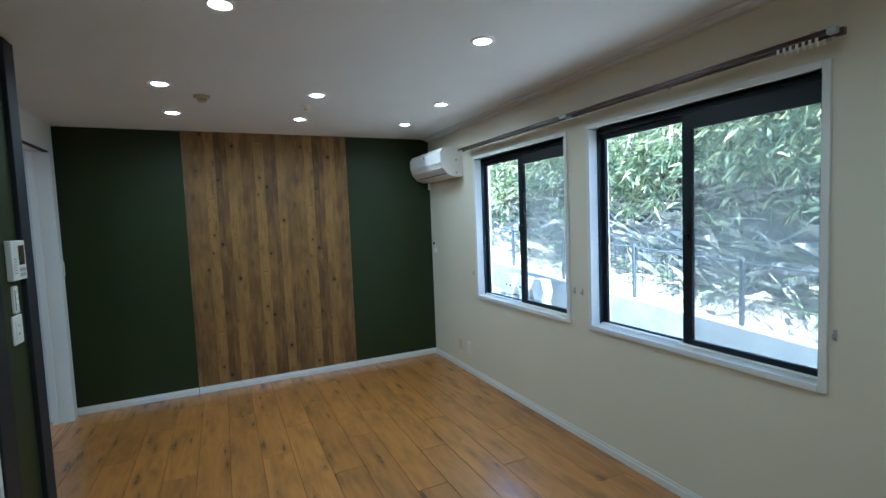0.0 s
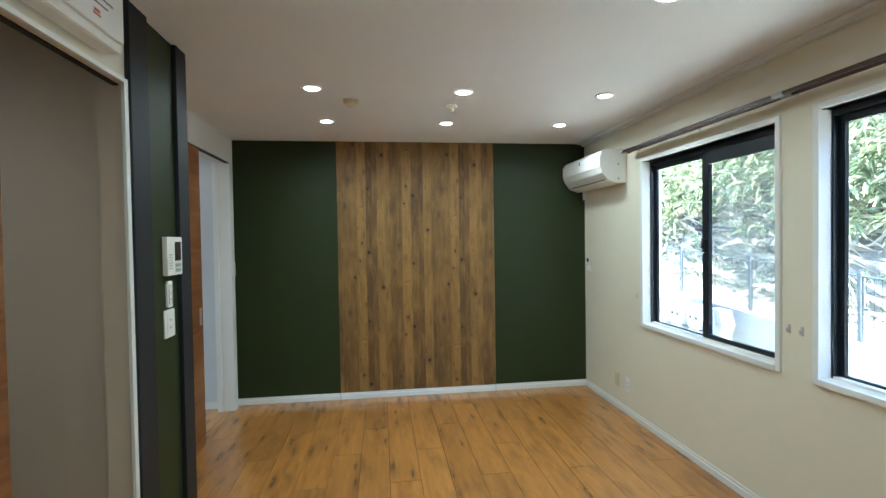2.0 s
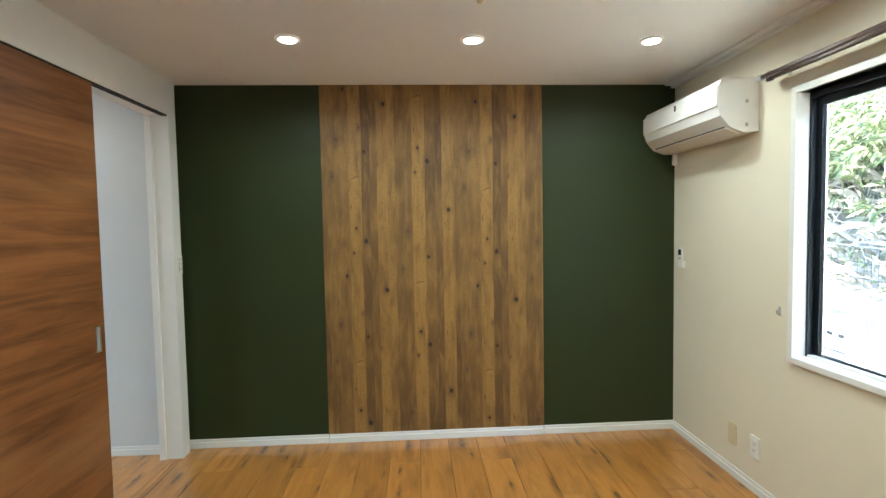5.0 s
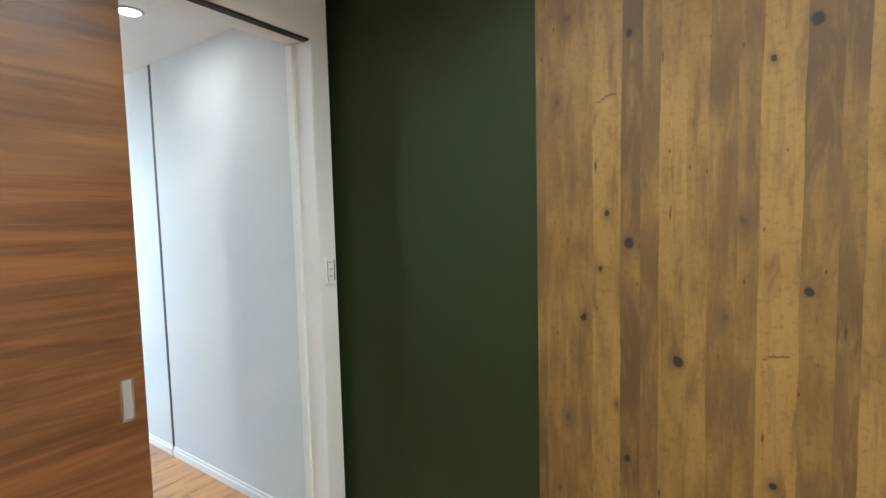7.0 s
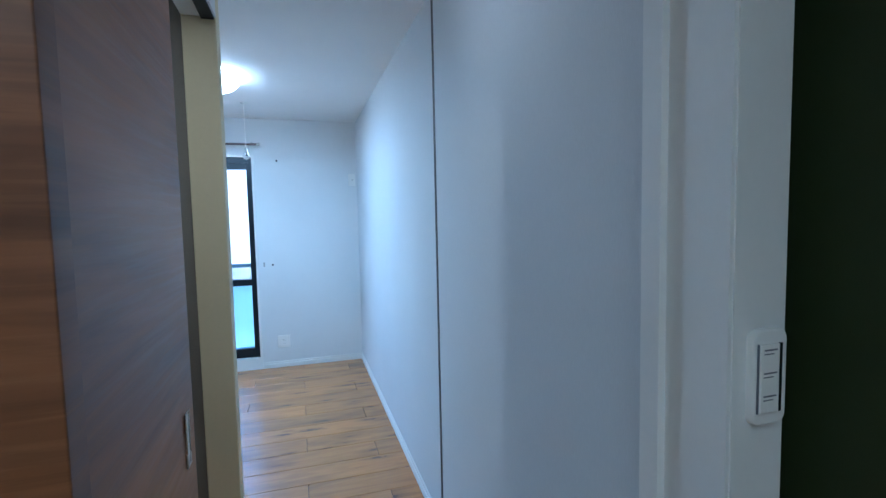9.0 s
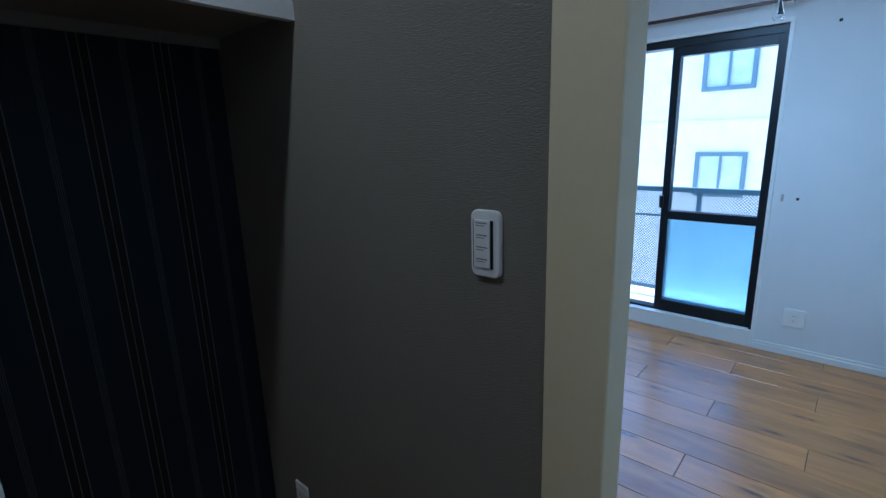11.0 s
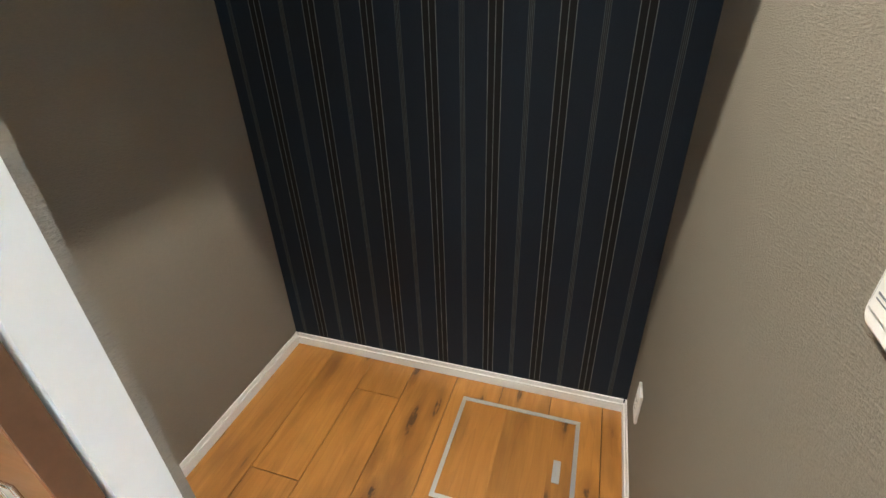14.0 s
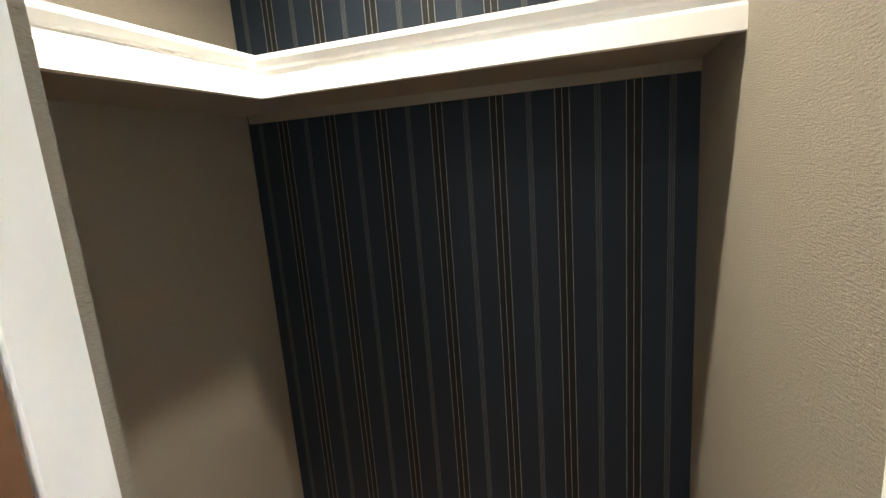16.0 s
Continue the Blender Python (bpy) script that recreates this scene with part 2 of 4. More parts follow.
    for cx, cz, r in KNOTS:
        col = spot(cx, cz, r, r * 1.5, 0.8, 2.6, 0.5, col, (0.105, 0.052, 0.019))
        col = spot(cx, cz, r, r * 1.2, 0.70, 1.10, 0.97, col, (0.022, 0.011, 0.006))
    for cx, cz, r in FAINT_KNOTS:
        col = spot(cx, cz, r, r * 2.2, 0.5, 2.4, 0.6, col, (0.095, 0.050, 0.024))
        col = spot(cx, cz, r * 0.8, r, 0.3, 1.0, 0.6, col, (0.050, 0.028, 0.016))
    for cx, cz in CRACKS:
        col = spot(cx, cz, 0.0035, 0.024, 0.4, 1.0, 0.85, col, (0.045, 0.022, 0.009))
    for cx, cz in CUTS:
        for n in range(5):
            d = n - 2
            col = spot(cx + d * 0.011, cz + d * 0.0035 - d * d * 0.0012, 0.010, 0.0045, 0.4, 1.0, 0.75, col, (0.085, 0.043, 0.017))
        col = spot(cx, cz - 0.020, 0.034, 0.016, 0.3, 1.0, 0.4, col, (0.40, 0.245, 0.08))
    hole = k.n("TexVoronoi", Vector=k.stretch(q, 24.0, 1, 11.0), Scale=1.0)
    some = k.step(k.n("SeparateColor", i0=hole.outputs["Color"]).outputs[0], 0.60, 0.65)
    col = k.mix(k.math("MULTIPLY", k.step(hole.outputs["Distance"], 0.04, 0.08, 0.8, 0), some), col, (0.045, 0.02, 0.006))
    w = k.step(fine, 0.3, 0.7, 0.92, 1.08)
    col = k.mix(1.0, col, k.n("CombineColor", i0=w, i1=w, i2=w).outputs[0], "MULTIPLY")
    k.bump(k.math("ADD", fine, grain), 0.12, 0.002)
    return k.end(col, 0.58)


def stripe_paper(name):
    """Navy wallpaper: dark brown bands with three fine silver lines, and between them narrow grey bands with a pair of lines."""
    k = Nodes(name)
    p = k.place()
    x = k.n("SeparateXYZ", i0=p).outputs[0]
    u = k.math("FRACT", k.math("ADD", k.math("DIVIDE", k.math("ADD", x, 0.921), 0.1862), 40.5))
    d = k.math("ABSOLUTE", k.math("SUBTRACT", u, 0.5))
    e = k.math("ABSOLUTE", k.math("SUBTRACT", d, 0.5))
    fine = k.noise(k.stretch(p, 300, 1, 300), 1.0, 2)
    thread = k.noise(k.stretch(p, 900, 1, 16), 1.0, 2)

    def line(v, at, w):
        return k.step(k.math("ABSOLUTE", k.math("SUBTRACT", v, at)), w, w * 2.2, 1, 0)

    col = k.mix(k.step(thread, 0.3, 0.7, 0, 0.5), (0.0120, 0.0190, 0.0295), (0.0160, 0.0245, 0.0365))
    col = k.mix(k.step(d, 0.104, 0.110, 1, 0), col, (0.0125, 0.0120, 0.0115))
    worn = k.step(thread, 0.35, 0.6, 0.45, 0.95)
    lines = k.math("ADD", line(d, 0.0, 0.0032), line(d, 0.105, 0.0034))
    col = k.mix(k.math("MULTIPLY", k.math("MINIMUM", lines, 1.0), worn), col, (0.230, 0.245, 0.240))
    col = k.mix(k.step(e, 0.036, 0.042, 1, 0), col, (0.0230, 0.0240, 0.0235))
    pair = k.math("ADD", line(e, 0.012, 0.0030), line(e, 0.036, 0.0034))
    col = k.mix(k.math("MULTIPLY", pair, k.math("MULTIPLY", worn, 0.75)), col, (0.120, 0.135, 0.140))
    k.bump(fine, 0.2, 0.002)
    k.put(k.p.inputs["Specular IOR Level"], 0.2)
    return k.end(col, k.step(fine, 0.3, 0.7, 0.6, 0.75))


def glow(name, color, strength):
    k = Nodes(name)
    k.put(k.p.inputs["Base Color"], (0.8, 0.8, 0.8))
    k.put(k.p.inputs["Emission Color"], color)
    k.put(k.p.inputs["Emission Strength"], strength)
    return k.m


def glass(name, color=(1, 1, 1), rough=0.0, ior=1.2):
    k = Nodes(name)
    k.put(k.p.inputs["Transmission Weight"], 1.0)
    k.put(k.p.inputs["IOR"], ior)
    return k.end(color, rough)


def leaf_mat(name, a, b, c):
    k = Nodes(name)
    r = k.n("NewGeometry").outputs["Random Per Island"]
    col = k.mix(k.step(r, 0, 0.6), a, b)
    col = k.mix(k.step(r, 0.7, 1.0), col, c)
    k.put(k.p.inputs["Subsurface Weight"], 0.0)
    return k.end(col, 0.55)


def bank_mat(name):
    """Litter and gravel, coloured sunlit pale at the foot; soil higher up darkened for the canopy's shade."""
    k = Nodes(name)
    p = k.place()
    a, b = k.noise(p, 2.2, 5, 0.65), k.noise(p, 19.0, 4, 0.7)
    z = k.n("SeparateXYZ", i0=p).outputs[2]
    litter = k.mix(k.step(a, 0.35, 0.65), (0.50, 0.46, 0.38), (0.36, 0.35, 0.27))
    litter = k.mix(k.step(b, 0.45, 0.7), litter, (0.24, 0.20, 0.15))
    shaded_soil = k.mix(k.step(b, 0.35, 0.7), (0.095, 0.085, 0.072), (0.210, 0.190, 0.155))
    edge = k.math("ADD", z, k.math("MULTIPLY", k.math("SUBTRACT", b, 0.5), 0.5))
    # colour darkens with height, painting in the shade under the leaves
    col = k.mix(k.step(edge, 0.85, 1.55), litter, shaded_soil)
    k.bump(b, 0.4, 0.05)
    return k.end(col, 0.9)


M_GREEN = wallpaper("green_wallpaper", (0.0260, 0.0370, 0.0125), (420, 420, 420), 0.06, 0.2, 0.50, 0.04)
M_GREEN.node_tree.nodes["Principled BSDF"].inputs["Specular IOR Level"].default_value = 0.30
M_BOARD = board_paper("board_print_wallpaper")
M_CREAM = wallpaper("cream_wallpaper", (0.76, 0.71, 0.58), (240, 240, 700), 0.02, 0.22, 0.78, 0.02)
M_WHITE_WALL = wallpaper("white_wallpaper", (0.74, 0.75, 0.75), (300, 300, 300), 0.02, 0.22, 0.78, 0.02)
M_HALL = wallpaper("pale_grey_wallpaper", (0.66, 0.68, 0.69), (520, 520, 60), 0.035, 0.25, 0.75, 0.02)
M_CEIL = wallpaper("ceiling_wallpaper", (0.80, 0.80, 0.79), (200, 200, 200), 0.03, 0.3, 0.85, 0.02)
M_TAUPE = wallpaper("taupe_wallpaper", (0.215, 0.191, 0.153), (300, 90, 380), 0.06, 1.0, 0.7, 0.02, 0.0022)
M_STRIPE = stripe_paper("striped_navy_wallpaper")
M_BEIGE = wallpaper("beige_wallpaper", (0.72, 0.64, 0.53), (240, 240, 700), 0.02, 0.2, 0.78, 0.02)
M_FLOOR = floor_wood("oak_floor", (0.40, 0.165, 0.028), (0.150, 0.058, 0.013), (0.49, 0.220, 0.045))
M_DOOR_Y = door_wood("walnut_door", "y", (0.27, 0.108, 0.037), (0.115, 0.042, 0.014), (0.43, 0.205, 0.080))
M_DOOR_X = door_wood("walnut_closet_door", "x", (0.27, 0.115, 0.045), (0.12, 0.045, 0.017), (0.43, 0.205, 0.085))
M_EDGE = plain("walnut_edge", (0.135, 0.062, 0.030), 0.45, var=0.16, fine=70, bump=0.05)
M_TRIM = plain("white_trim", (0.80, 0.80, 0.78), 0.42, var=0.02, bump=0.01)
M_IVORY = plain("ivory_trim", (0.74, 0.64, 0.40), 0.45, var=0.03, bump=0.02)
M_PLASTIC = plain("white_plastic", (0.84, 0.83, 0.80), 0.35, var=0.02, bump=0.0)
M_PLASTIC_OLD = plain("yellowed_plastic", (0.66, 0.58, 0.38), 0.4, var=0.03, bump=0.0)
M_GREY_PLASTIC = plain("grey_plastic", (0.42, 0.42, 0.40), 0.4, var=0.03, bump=0.0)
M_BLACK = plain("black_plastic", (0.012, 0.012, 0.014), 0.3, var=0.04, bump=0.0)
M_SCREEN = plain("dark_screen", (0.02, 0.025, 0.025), 0.12, var=0.02, bump=0.0)
M_INK = plain("grey_ink", (0.16, 0.17, 0.20), 0.6, var=0.02, bump=0.0)
M_RED_INK = plain("red_ink", (0.55, 0.12, 0.09), 0.6, var=0.02, bump=0.0)
M_NAVY_TRIM = plain("dark_navy_trim", (0.010, 0.0125, 0.019), 0.6, var=0.12, fine=60, bump=0.06)
M_SASH = plain("black_aluminium", (0.012, 0.016, 0.022), 0.38, 0.3, var=0.08, bump=0.0)
M_RAIL = plain("brown_rail", (0.055, 0.026, 0.018), 0.35, 0.2, var=0.1, bump=0.0)
M_STEEL = plain("brushed_steel", (0.62, 0.62, 0.60), 0.28, 1.0, var=0.05, fine=200, bump=0.02)
M_ALU = plain("dull_aluminium", (0.60, 0.61, 0.62), 0.40, 0.6, var=0.05, fine=200, bump=0.02)
M_DARK = plain("dark_gap", (0.02, 0.018, 0.016), 0.7, var=0.05, bump=0.0)
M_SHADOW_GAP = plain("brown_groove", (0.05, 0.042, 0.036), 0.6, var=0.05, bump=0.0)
M_GLASS = glass("window_glass", ior=1.12)
M_FROST = glass("frosted_glass", (0.50, 0.78, 0.95), 0.55, 1.3)
M_CLEAR = glass("clear_acrylic", (0.95, 0.98, 1.0), 0.03, 1.4)
M_LED = glow("downlight_lens", (1.0, 0.92, 0.80), 9.0)
M_LAMP = glow("ceiling_lamp_shade", (0.93, 0.98, 1.0), 3.0)
M_SCREEN_NET = plain("insect_net", (0.42, 0.46, 0.48), 0.8, var=0.05, bump=0.0)
M_SCREEN_NET.node_tree.nodes["Principled BSDF"].inputs["Alpha"].default_value = 0.30
M_CONC = plain("concrete", (0.36, 0.37, 0.37), 0.85, var=0.2, fine=40, bump=0.3)
M_FENCE = plain("fence_metal", (0.07, 0.08, 0.085), 0.6, 0.0, var=0.1, bump=0.0)
M_BANK = bank_mat("bank_earth")
M_LEAF = leaf_mat("leaves", (0.080, 0.110, 0.048), (0.22, 0.26, 0.12), (0.52, 0.53, 0.27))
M_DRY = leaf_mat("dry_stems", (0.32, 0.29, 0.23), (0.52, 0.48, 0.39), (0.24, 0.24, 0.16))
M_FACADE = plain("cream_facade", (0.78, 0.76, 0.70), 0.8, var=0.05, fine=30, bump=0.2)
M_FACADE_WIN = plain("grey_window_frame", (0.13, 0.19, 0.23), 0.5, var=0.05, bump=0.0)
M_PANE = plain("curtained_pane", (0.55, 0.62, 0.64), 0.15, var=0.15, bump=0.0)
M_ROOF = plain("roof_slate", (0.10, 0.10, 0.11), 0.7, var=0.15, bump=0.2)
M_MESH = plain("railing_metal", (0.10, 0.16, 0.20), 0.45, 0.4, var=0.05, bump=0.0)


# ---- building helpers ----
def box(bm, a, b, bevel=0.0, seg=2):
    lo, hi = [min(p, q) for p, q in zip(a, b)], [max(p, q) for p, q in zip(a, b)]
    m = Matrix.Translation([(p + q) / 2 for p, q in zip(lo, hi)]) @ Matrix.Diagonal([q - p for p, q in zip(lo, hi)] + [1])
    vs = bmesh.ops.create_cube(bm, size=1, matrix=m)["verts"]
    if bevel:
        es = list({e for v in vs for e in v.link_edges})
        bmesh.ops.bevel(bm, geom=es, offset=bevel, segments=seg, affect="EDGES", profile=0.5)
    return bm


def cyl(bm, a, b, r, r2=None, n=20, bevel=0.0):
    a, b = Vector(a), Vector(b)
    m = Matrix.Translation((a + b) / 2) @ (b - a).to_track_quat("Z", "Y").to_matrix().to_4x4()
    vs = bmesh.ops.create_cone(bm, cap_ends=True, segments=n, radius1=r, radius2=r if r2 is None else r2, depth=(b - a).length, matrix=m)["verts"]
    if bevel:
        es = [e for e in {e for v in vs for e in v.link_edges} if e.calc_face_angle(0) > 1.0]
        bmesh.ops.bevel(bm, geom=es, offset=bevel, segments=2, affect="EDGES", profile=0.5)
    return bm


def boxes(*pairs, bevel=0.0):
    bm = bmesh.new()
    for a, b in pairs:
        box(bm, a, b, bevel)
    return bm


def spin(profile, n=32):
    """A turned shape from (radius, height) points."""
    bm = bmesh.new()
    rings = []
    for r, z in profile:
        rings.append([bm.verts.new((r * math.cos(2 * math.pi * i / n), r * math.sin(2 * math.pi * i / n), z)) for i in range(n)])
    for p, q in zip(rings, rings[1:]):
        for i in range(n):
            bm.faces.new((p[i], p[(i + 1) % n], q[(i + 1) % n], q[i]))
    bm.faces.new(rings[0][::-1])
    bm.faces.new(rings[-1])
    bmesh.ops.recalc_face_normals(bm, faces=bm.faces)
    return bm


def prism(outline, axis, lo, hi):
    """An outline of (u, v) points drawn out along an axis; u, v are the other two axes in order."""
    bm = bmesh.new()

    def at(u, v, w):
        return {"x": (w, u, v), "y": (u, w, v), "z": (u, v, w)}[axis]

    p = [bm.verts.new(at(u, v, lo)) for u, v in outline]
    q = [bm.verts.new(at(u, v, hi)) for u, v in outline]
    n = len(outline)
    for i in range(n):
        bm.faces.new((p[i], p[(i + 1) % n], q[(i + 1) % n], q[i]))
    bm.faces.new(p[::-1])
    bm.faces.new(q)
    bmesh.ops.recalc_face_normals(bm, faces=bm.faces)
    return bm


def link(name, bm, mat, smooth=False):
    me = bpy.data.meshes.new(name)
    bm.to_mesh(me)
    bm.free()
    me.materials.append(mat)
    if smooth:
        for f in me.polygons:
            f.use_smooth = True
    return new(name, me)


def part(name, bm, mat, parent, label="", smooth=False):
    o = link(name, bm, mat, smooth)
    o.parent = parent
    return tagged(o, label)


def thing(name, m, label, category, group="", kind=""):
    o = new(name)
    o.empty_display_size = 0.1
    o.matrix_world = m
    return tagged(o, label, category, group, kind)


def struct(name, bm, mat, label="", category=""):
    return tagged(link(name, bm, mat), label, category, "", "structure")


# ---- structure: living room ----
W, N = 3.34, 5.0
XT = -1.45          # closet wall that carries the switch
XL, YB = -0.032, 2.896   # the closet's other side wall and its back
XS = -0.772         # free end of the closet partition
XB = -4.334         # window wall of the far room
YC = 4.94           # long wall of hall and far room
BB = 0.06           # baseboard height

floor = struct("floor", boxes(((-4.6, -1.3, -0.12), (3.5, 5.15, -0.012))), M_DARK, "honey oak floorboards with knots and pale seams", "floor")
ceiling = struct("ceiling", boxes(((-4.45, -1.3, H), (3.49, 5.15, H + 0.1))), M_CEIL, "matt white papered ceiling", "ceiling")

wall_north = struct("wall_north", boxes(((-0.11, N, 0), (W, N + 0.15, H))), M_GREEN, "dark green papered accent wall", "wall")
struct("wall_panel", boxes(((0.930, N - 0.005, BB), (2.412, N, H))), M_BOARD, "wallpaper panel printed with upright knotty brown boards", "wall panel")

WIN = [(2.722, 3.95), (1.217, 2.480)]
Z0, Z1 = 0.808, 2.050
bm = bmesh.new()
box(bm, (W, -1.3, 0), (W + 0.15, 5.15, Z0))
box(bm, (W, -1.3, Z1), (W + 0.15, 5.15, H))
for y0, y1 in ((-1.3, WIN[1][0]), (WIN[1][1], WIN[0][0]), (WIN[0][1], 5.15)):
    box(bm, (W, y0, Z0), (W + 0.15, y1, Z1))
struct("wall_east", bm, M_CREAM, "cream papered wall with two windows", "wall")
struct("wall_south", boxes(((0.2, -1.3, 0), (W, -1.15, H))), M_CREAM, "cream papered wall", "wall")

# west side: a thicker block with a doorway in its face, then the header over the sliding door
XF = 0.385
bm = bmesh.new()
box(bm, (XF - 0.11, -1.15, 0), (XF, 1.42, H))
box(bm, (XF - 0.045, 1.42, 2.085), (XF, 2.60, H))
struct("wall_west_0", boxes(((XF - 0.10, 2.482, 0), (XF, 2.60, 2.085))), M_BEIGE, "beige papered door reveal", "wall")
struct("wall_west_1", bm, M_CREAM, "cream papered wall round a doorway", "wall")
struct("wall_west_2", boxes(((-0.018, 2.72, 0), (XF, 2.97, H)), ((XF - 0.11, 2.60, 0), (XF, 2.72, H))), M_GREEN, "narrow dark green papered wall end", "wall")
struct("wall_west_3", boxes(((-0.018, 2.97, 2.18), (0.028, 4.952, H)), ((-0.11, 4.1125, 2.18), (-0.018, 4.952, H))), M_TRIM, "white boxed header over the sliding door", "wall")
struct("wall_west_4", boxes(((-0.018, 2.97, 0), (-0.012, 4.168, 2.1795))), M_TRIM, "thin partition behind the sliding door", "wall")
struct("door_track", boxes(((-0.010, 2.98, 2.172), (0.022, 4.90, 2.1795))), M_DARK, "dark sliding door track under the header", "track")
# white end post of the doorway
struct("wall_west_5", boxes(((-0.11, 4.868, 0), (0.028, 4.952, 2.1795))), M_TRIM, "white boxed door post beside the green wall", "door post")
struct("trim_1", boxes(((-0.118, 4.862, 0), (0.026, 4.868, 2.179)), ((-0.112, 4.85, 0), (-0.075, 4.862, 2.179))), M_TRIM, "white door stop strip", "trim")

# the doorway in the block: frame and the beige wall behind it
struct("trim_2", boxes(((XF, 2.450, 0), (XF + 0.014, 2.4765, 2.10)), ((XF, 1.42, 2.082), (XF + 0.014, 2.450, 2.10)), bevel=0.002), M_TRIM, "white door frame", "door frame")
struct("door_track_2", boxes(((XF - 0.042, 1.42, 2.078), (XF - 0.022, 2.478, 2.0845))), M_DARK, "dark door track", "track")
struct("wall_passage", boxes(((-1.63, 2.60, 0), (XF - 0.11, 2.72, H))), M_BEIGE, "beige papered wall of the passage", "wall")
struct("wall_passage_2", boxes(((-1.63, -1.3, 0), (-1.5, 2.60, H)), ((-1.5, -1.3, 0), (0.2, -1.15, H))), M_BEIGE, "beige papered wall of the passage", "wall")

# navy strips on the green wall end
for i, (a, b) in enumerate((((XF, 2.4775, 0), (XF + 0.022, 2.618, H)), ((XF - 0.06, 2.887, 0), (XF + 0.020, 3.0, H)))):
    struct("trim_%d" % (3 + i), boxes((a, b), bevel=0.003), M_NAVY_TRIM, "dark navy painted upright strip on the green wall end", "trim")

struct("cornice", boxes(((W - 0.030, -1.15, H - 0.026), (W, N, H)), ((W - 0.075, -1.15, H - 0.010), (W - 0.030, N, H)), bevel=0.003), M_CEIL, "thin papered cornice strip above the windows", "cornice")

# ---- structure: hall, closet and far room ----
struct("wall_hall", boxes(((-1.4835, YC, 0), (-0.1115, YC + 0.15, H)), ((XB - 0.2, YC, 0), (-1.5085, YC + 0.15, H))), M_HALL, "pale grey papered wall running into the far room", "wall")
struct("wall_groove", boxes(((-1.508, YC - 0.002, BB), (-1.484, YC + 0.15, H - 0.002))), M_SHADOW_GAP, "dark brown upright joint strip in the pale wall", "joint strip")
struct("wall_closet_back", boxes(((XT, 2.80, 0), (XL, YB, H))), M_STRIPE, "navy wallpaper with fine silver and brown stripes", "wall")
struct("wall_closet_left", boxes(((XL, 2.80, 0), (-0.0185, 4.11, H)), ((XS, 4.0, 0), (XL, 4.0135, H)), ((XS, 4.0135, 2.18), (XL, 4.05, H))), M_TAUPE, "taupe papered closet wall", "wall")
struct("wall_closet_right", boxes(((XT - 0.06, 2.72, 0), (XT, 3.998, H))), M_TAUPE, "taupe papered wall with a woven relief", "wall")
struct("wall_closet_stub", boxes(((XS, 4.0135, 0), (XL - 0.0005, 4.0705, 2.18))), M_TRIM, "white edged end of the closet partition", "wall end")
struct("wall_end", boxes(((XT - 0.068, 3.998, 0), (XT + 0.012, 4.112, H)), bevel=0.004), M_IVORY, "ivory boxed wall end, full height", "wall end")
struct("wall_far_west", boxes(((XB - 0.15, 3.957, 0), (XB, YC, H)), ((XB - 0.15, 0.9, 0), (XB, 2.31, H)), ((XB - 0.15, 2.31, 2.04), (XB, 3.957, H)), ((XB - 0.15, 2.31, 0), (XB, 3.957, 0.10))), M_WHITE_WALL, "white papered wall round the balcony door", "wall")
struct("wall_far_south", boxes(((XB, 0.9, 0), (XT - 0.05, 1.05, H)), ((XT - 0.06, 1.05, 0), (XT - 0.05, 2.72, H))), M_WHITE_WALL, "white papered wall", "wall")


def baseboard(name, a, b, side):
    """A white baseboard with a small step at its top; side: which way it faces."""
    t, bm = 0.011, bmesh.new()
    dx, dy = side
    box(bm, (a[0], a[1], 0), (b[0] + dx * t, b[1] + dy * t, BB - 0.020), 0.0015)
    box(bm, (a[0], a[1], BB - 0.020), (b[0] + dx * t * 0.55, b[1] + dy * t * 0.55, BB), 0.0015)
    return struct(name, bm, M_TRIM, "white baseboard along the wall", "baseboard")


baseboard("baseboard_1", (0.001, N), (0.927, N), (0, -1))
baseboard("baseboard_2", (0.931, N), (2.410, N), (0, -1.25))
baseboard("baseboard_3", (2.414, N), (W, N), (0, -1))
baseboard("baseboard_4", (W, -1.15), (W, N - 0.014), (-1, 0))
baseboard("baseboard_5", (XB, YC), (-1.507, YC), (0, -1))
baseboard("baseboard_6", (-1.484, YC), (-0.115, YC), (0, -1))
baseboard("baseboard_7", (XB, 3.98), (XB, YC - 0.012), (1, 0))
baseboard("baseboard_8", (XT + 0.012, YB), (XL - 0.012, YB), (0, 1))
baseboard("baseboard_9", (XT, YB), (XT, 3.997), (1, 0))
baseboard("baseboard_10", (XL, YB), (XL, 3.999), (-1, 0))


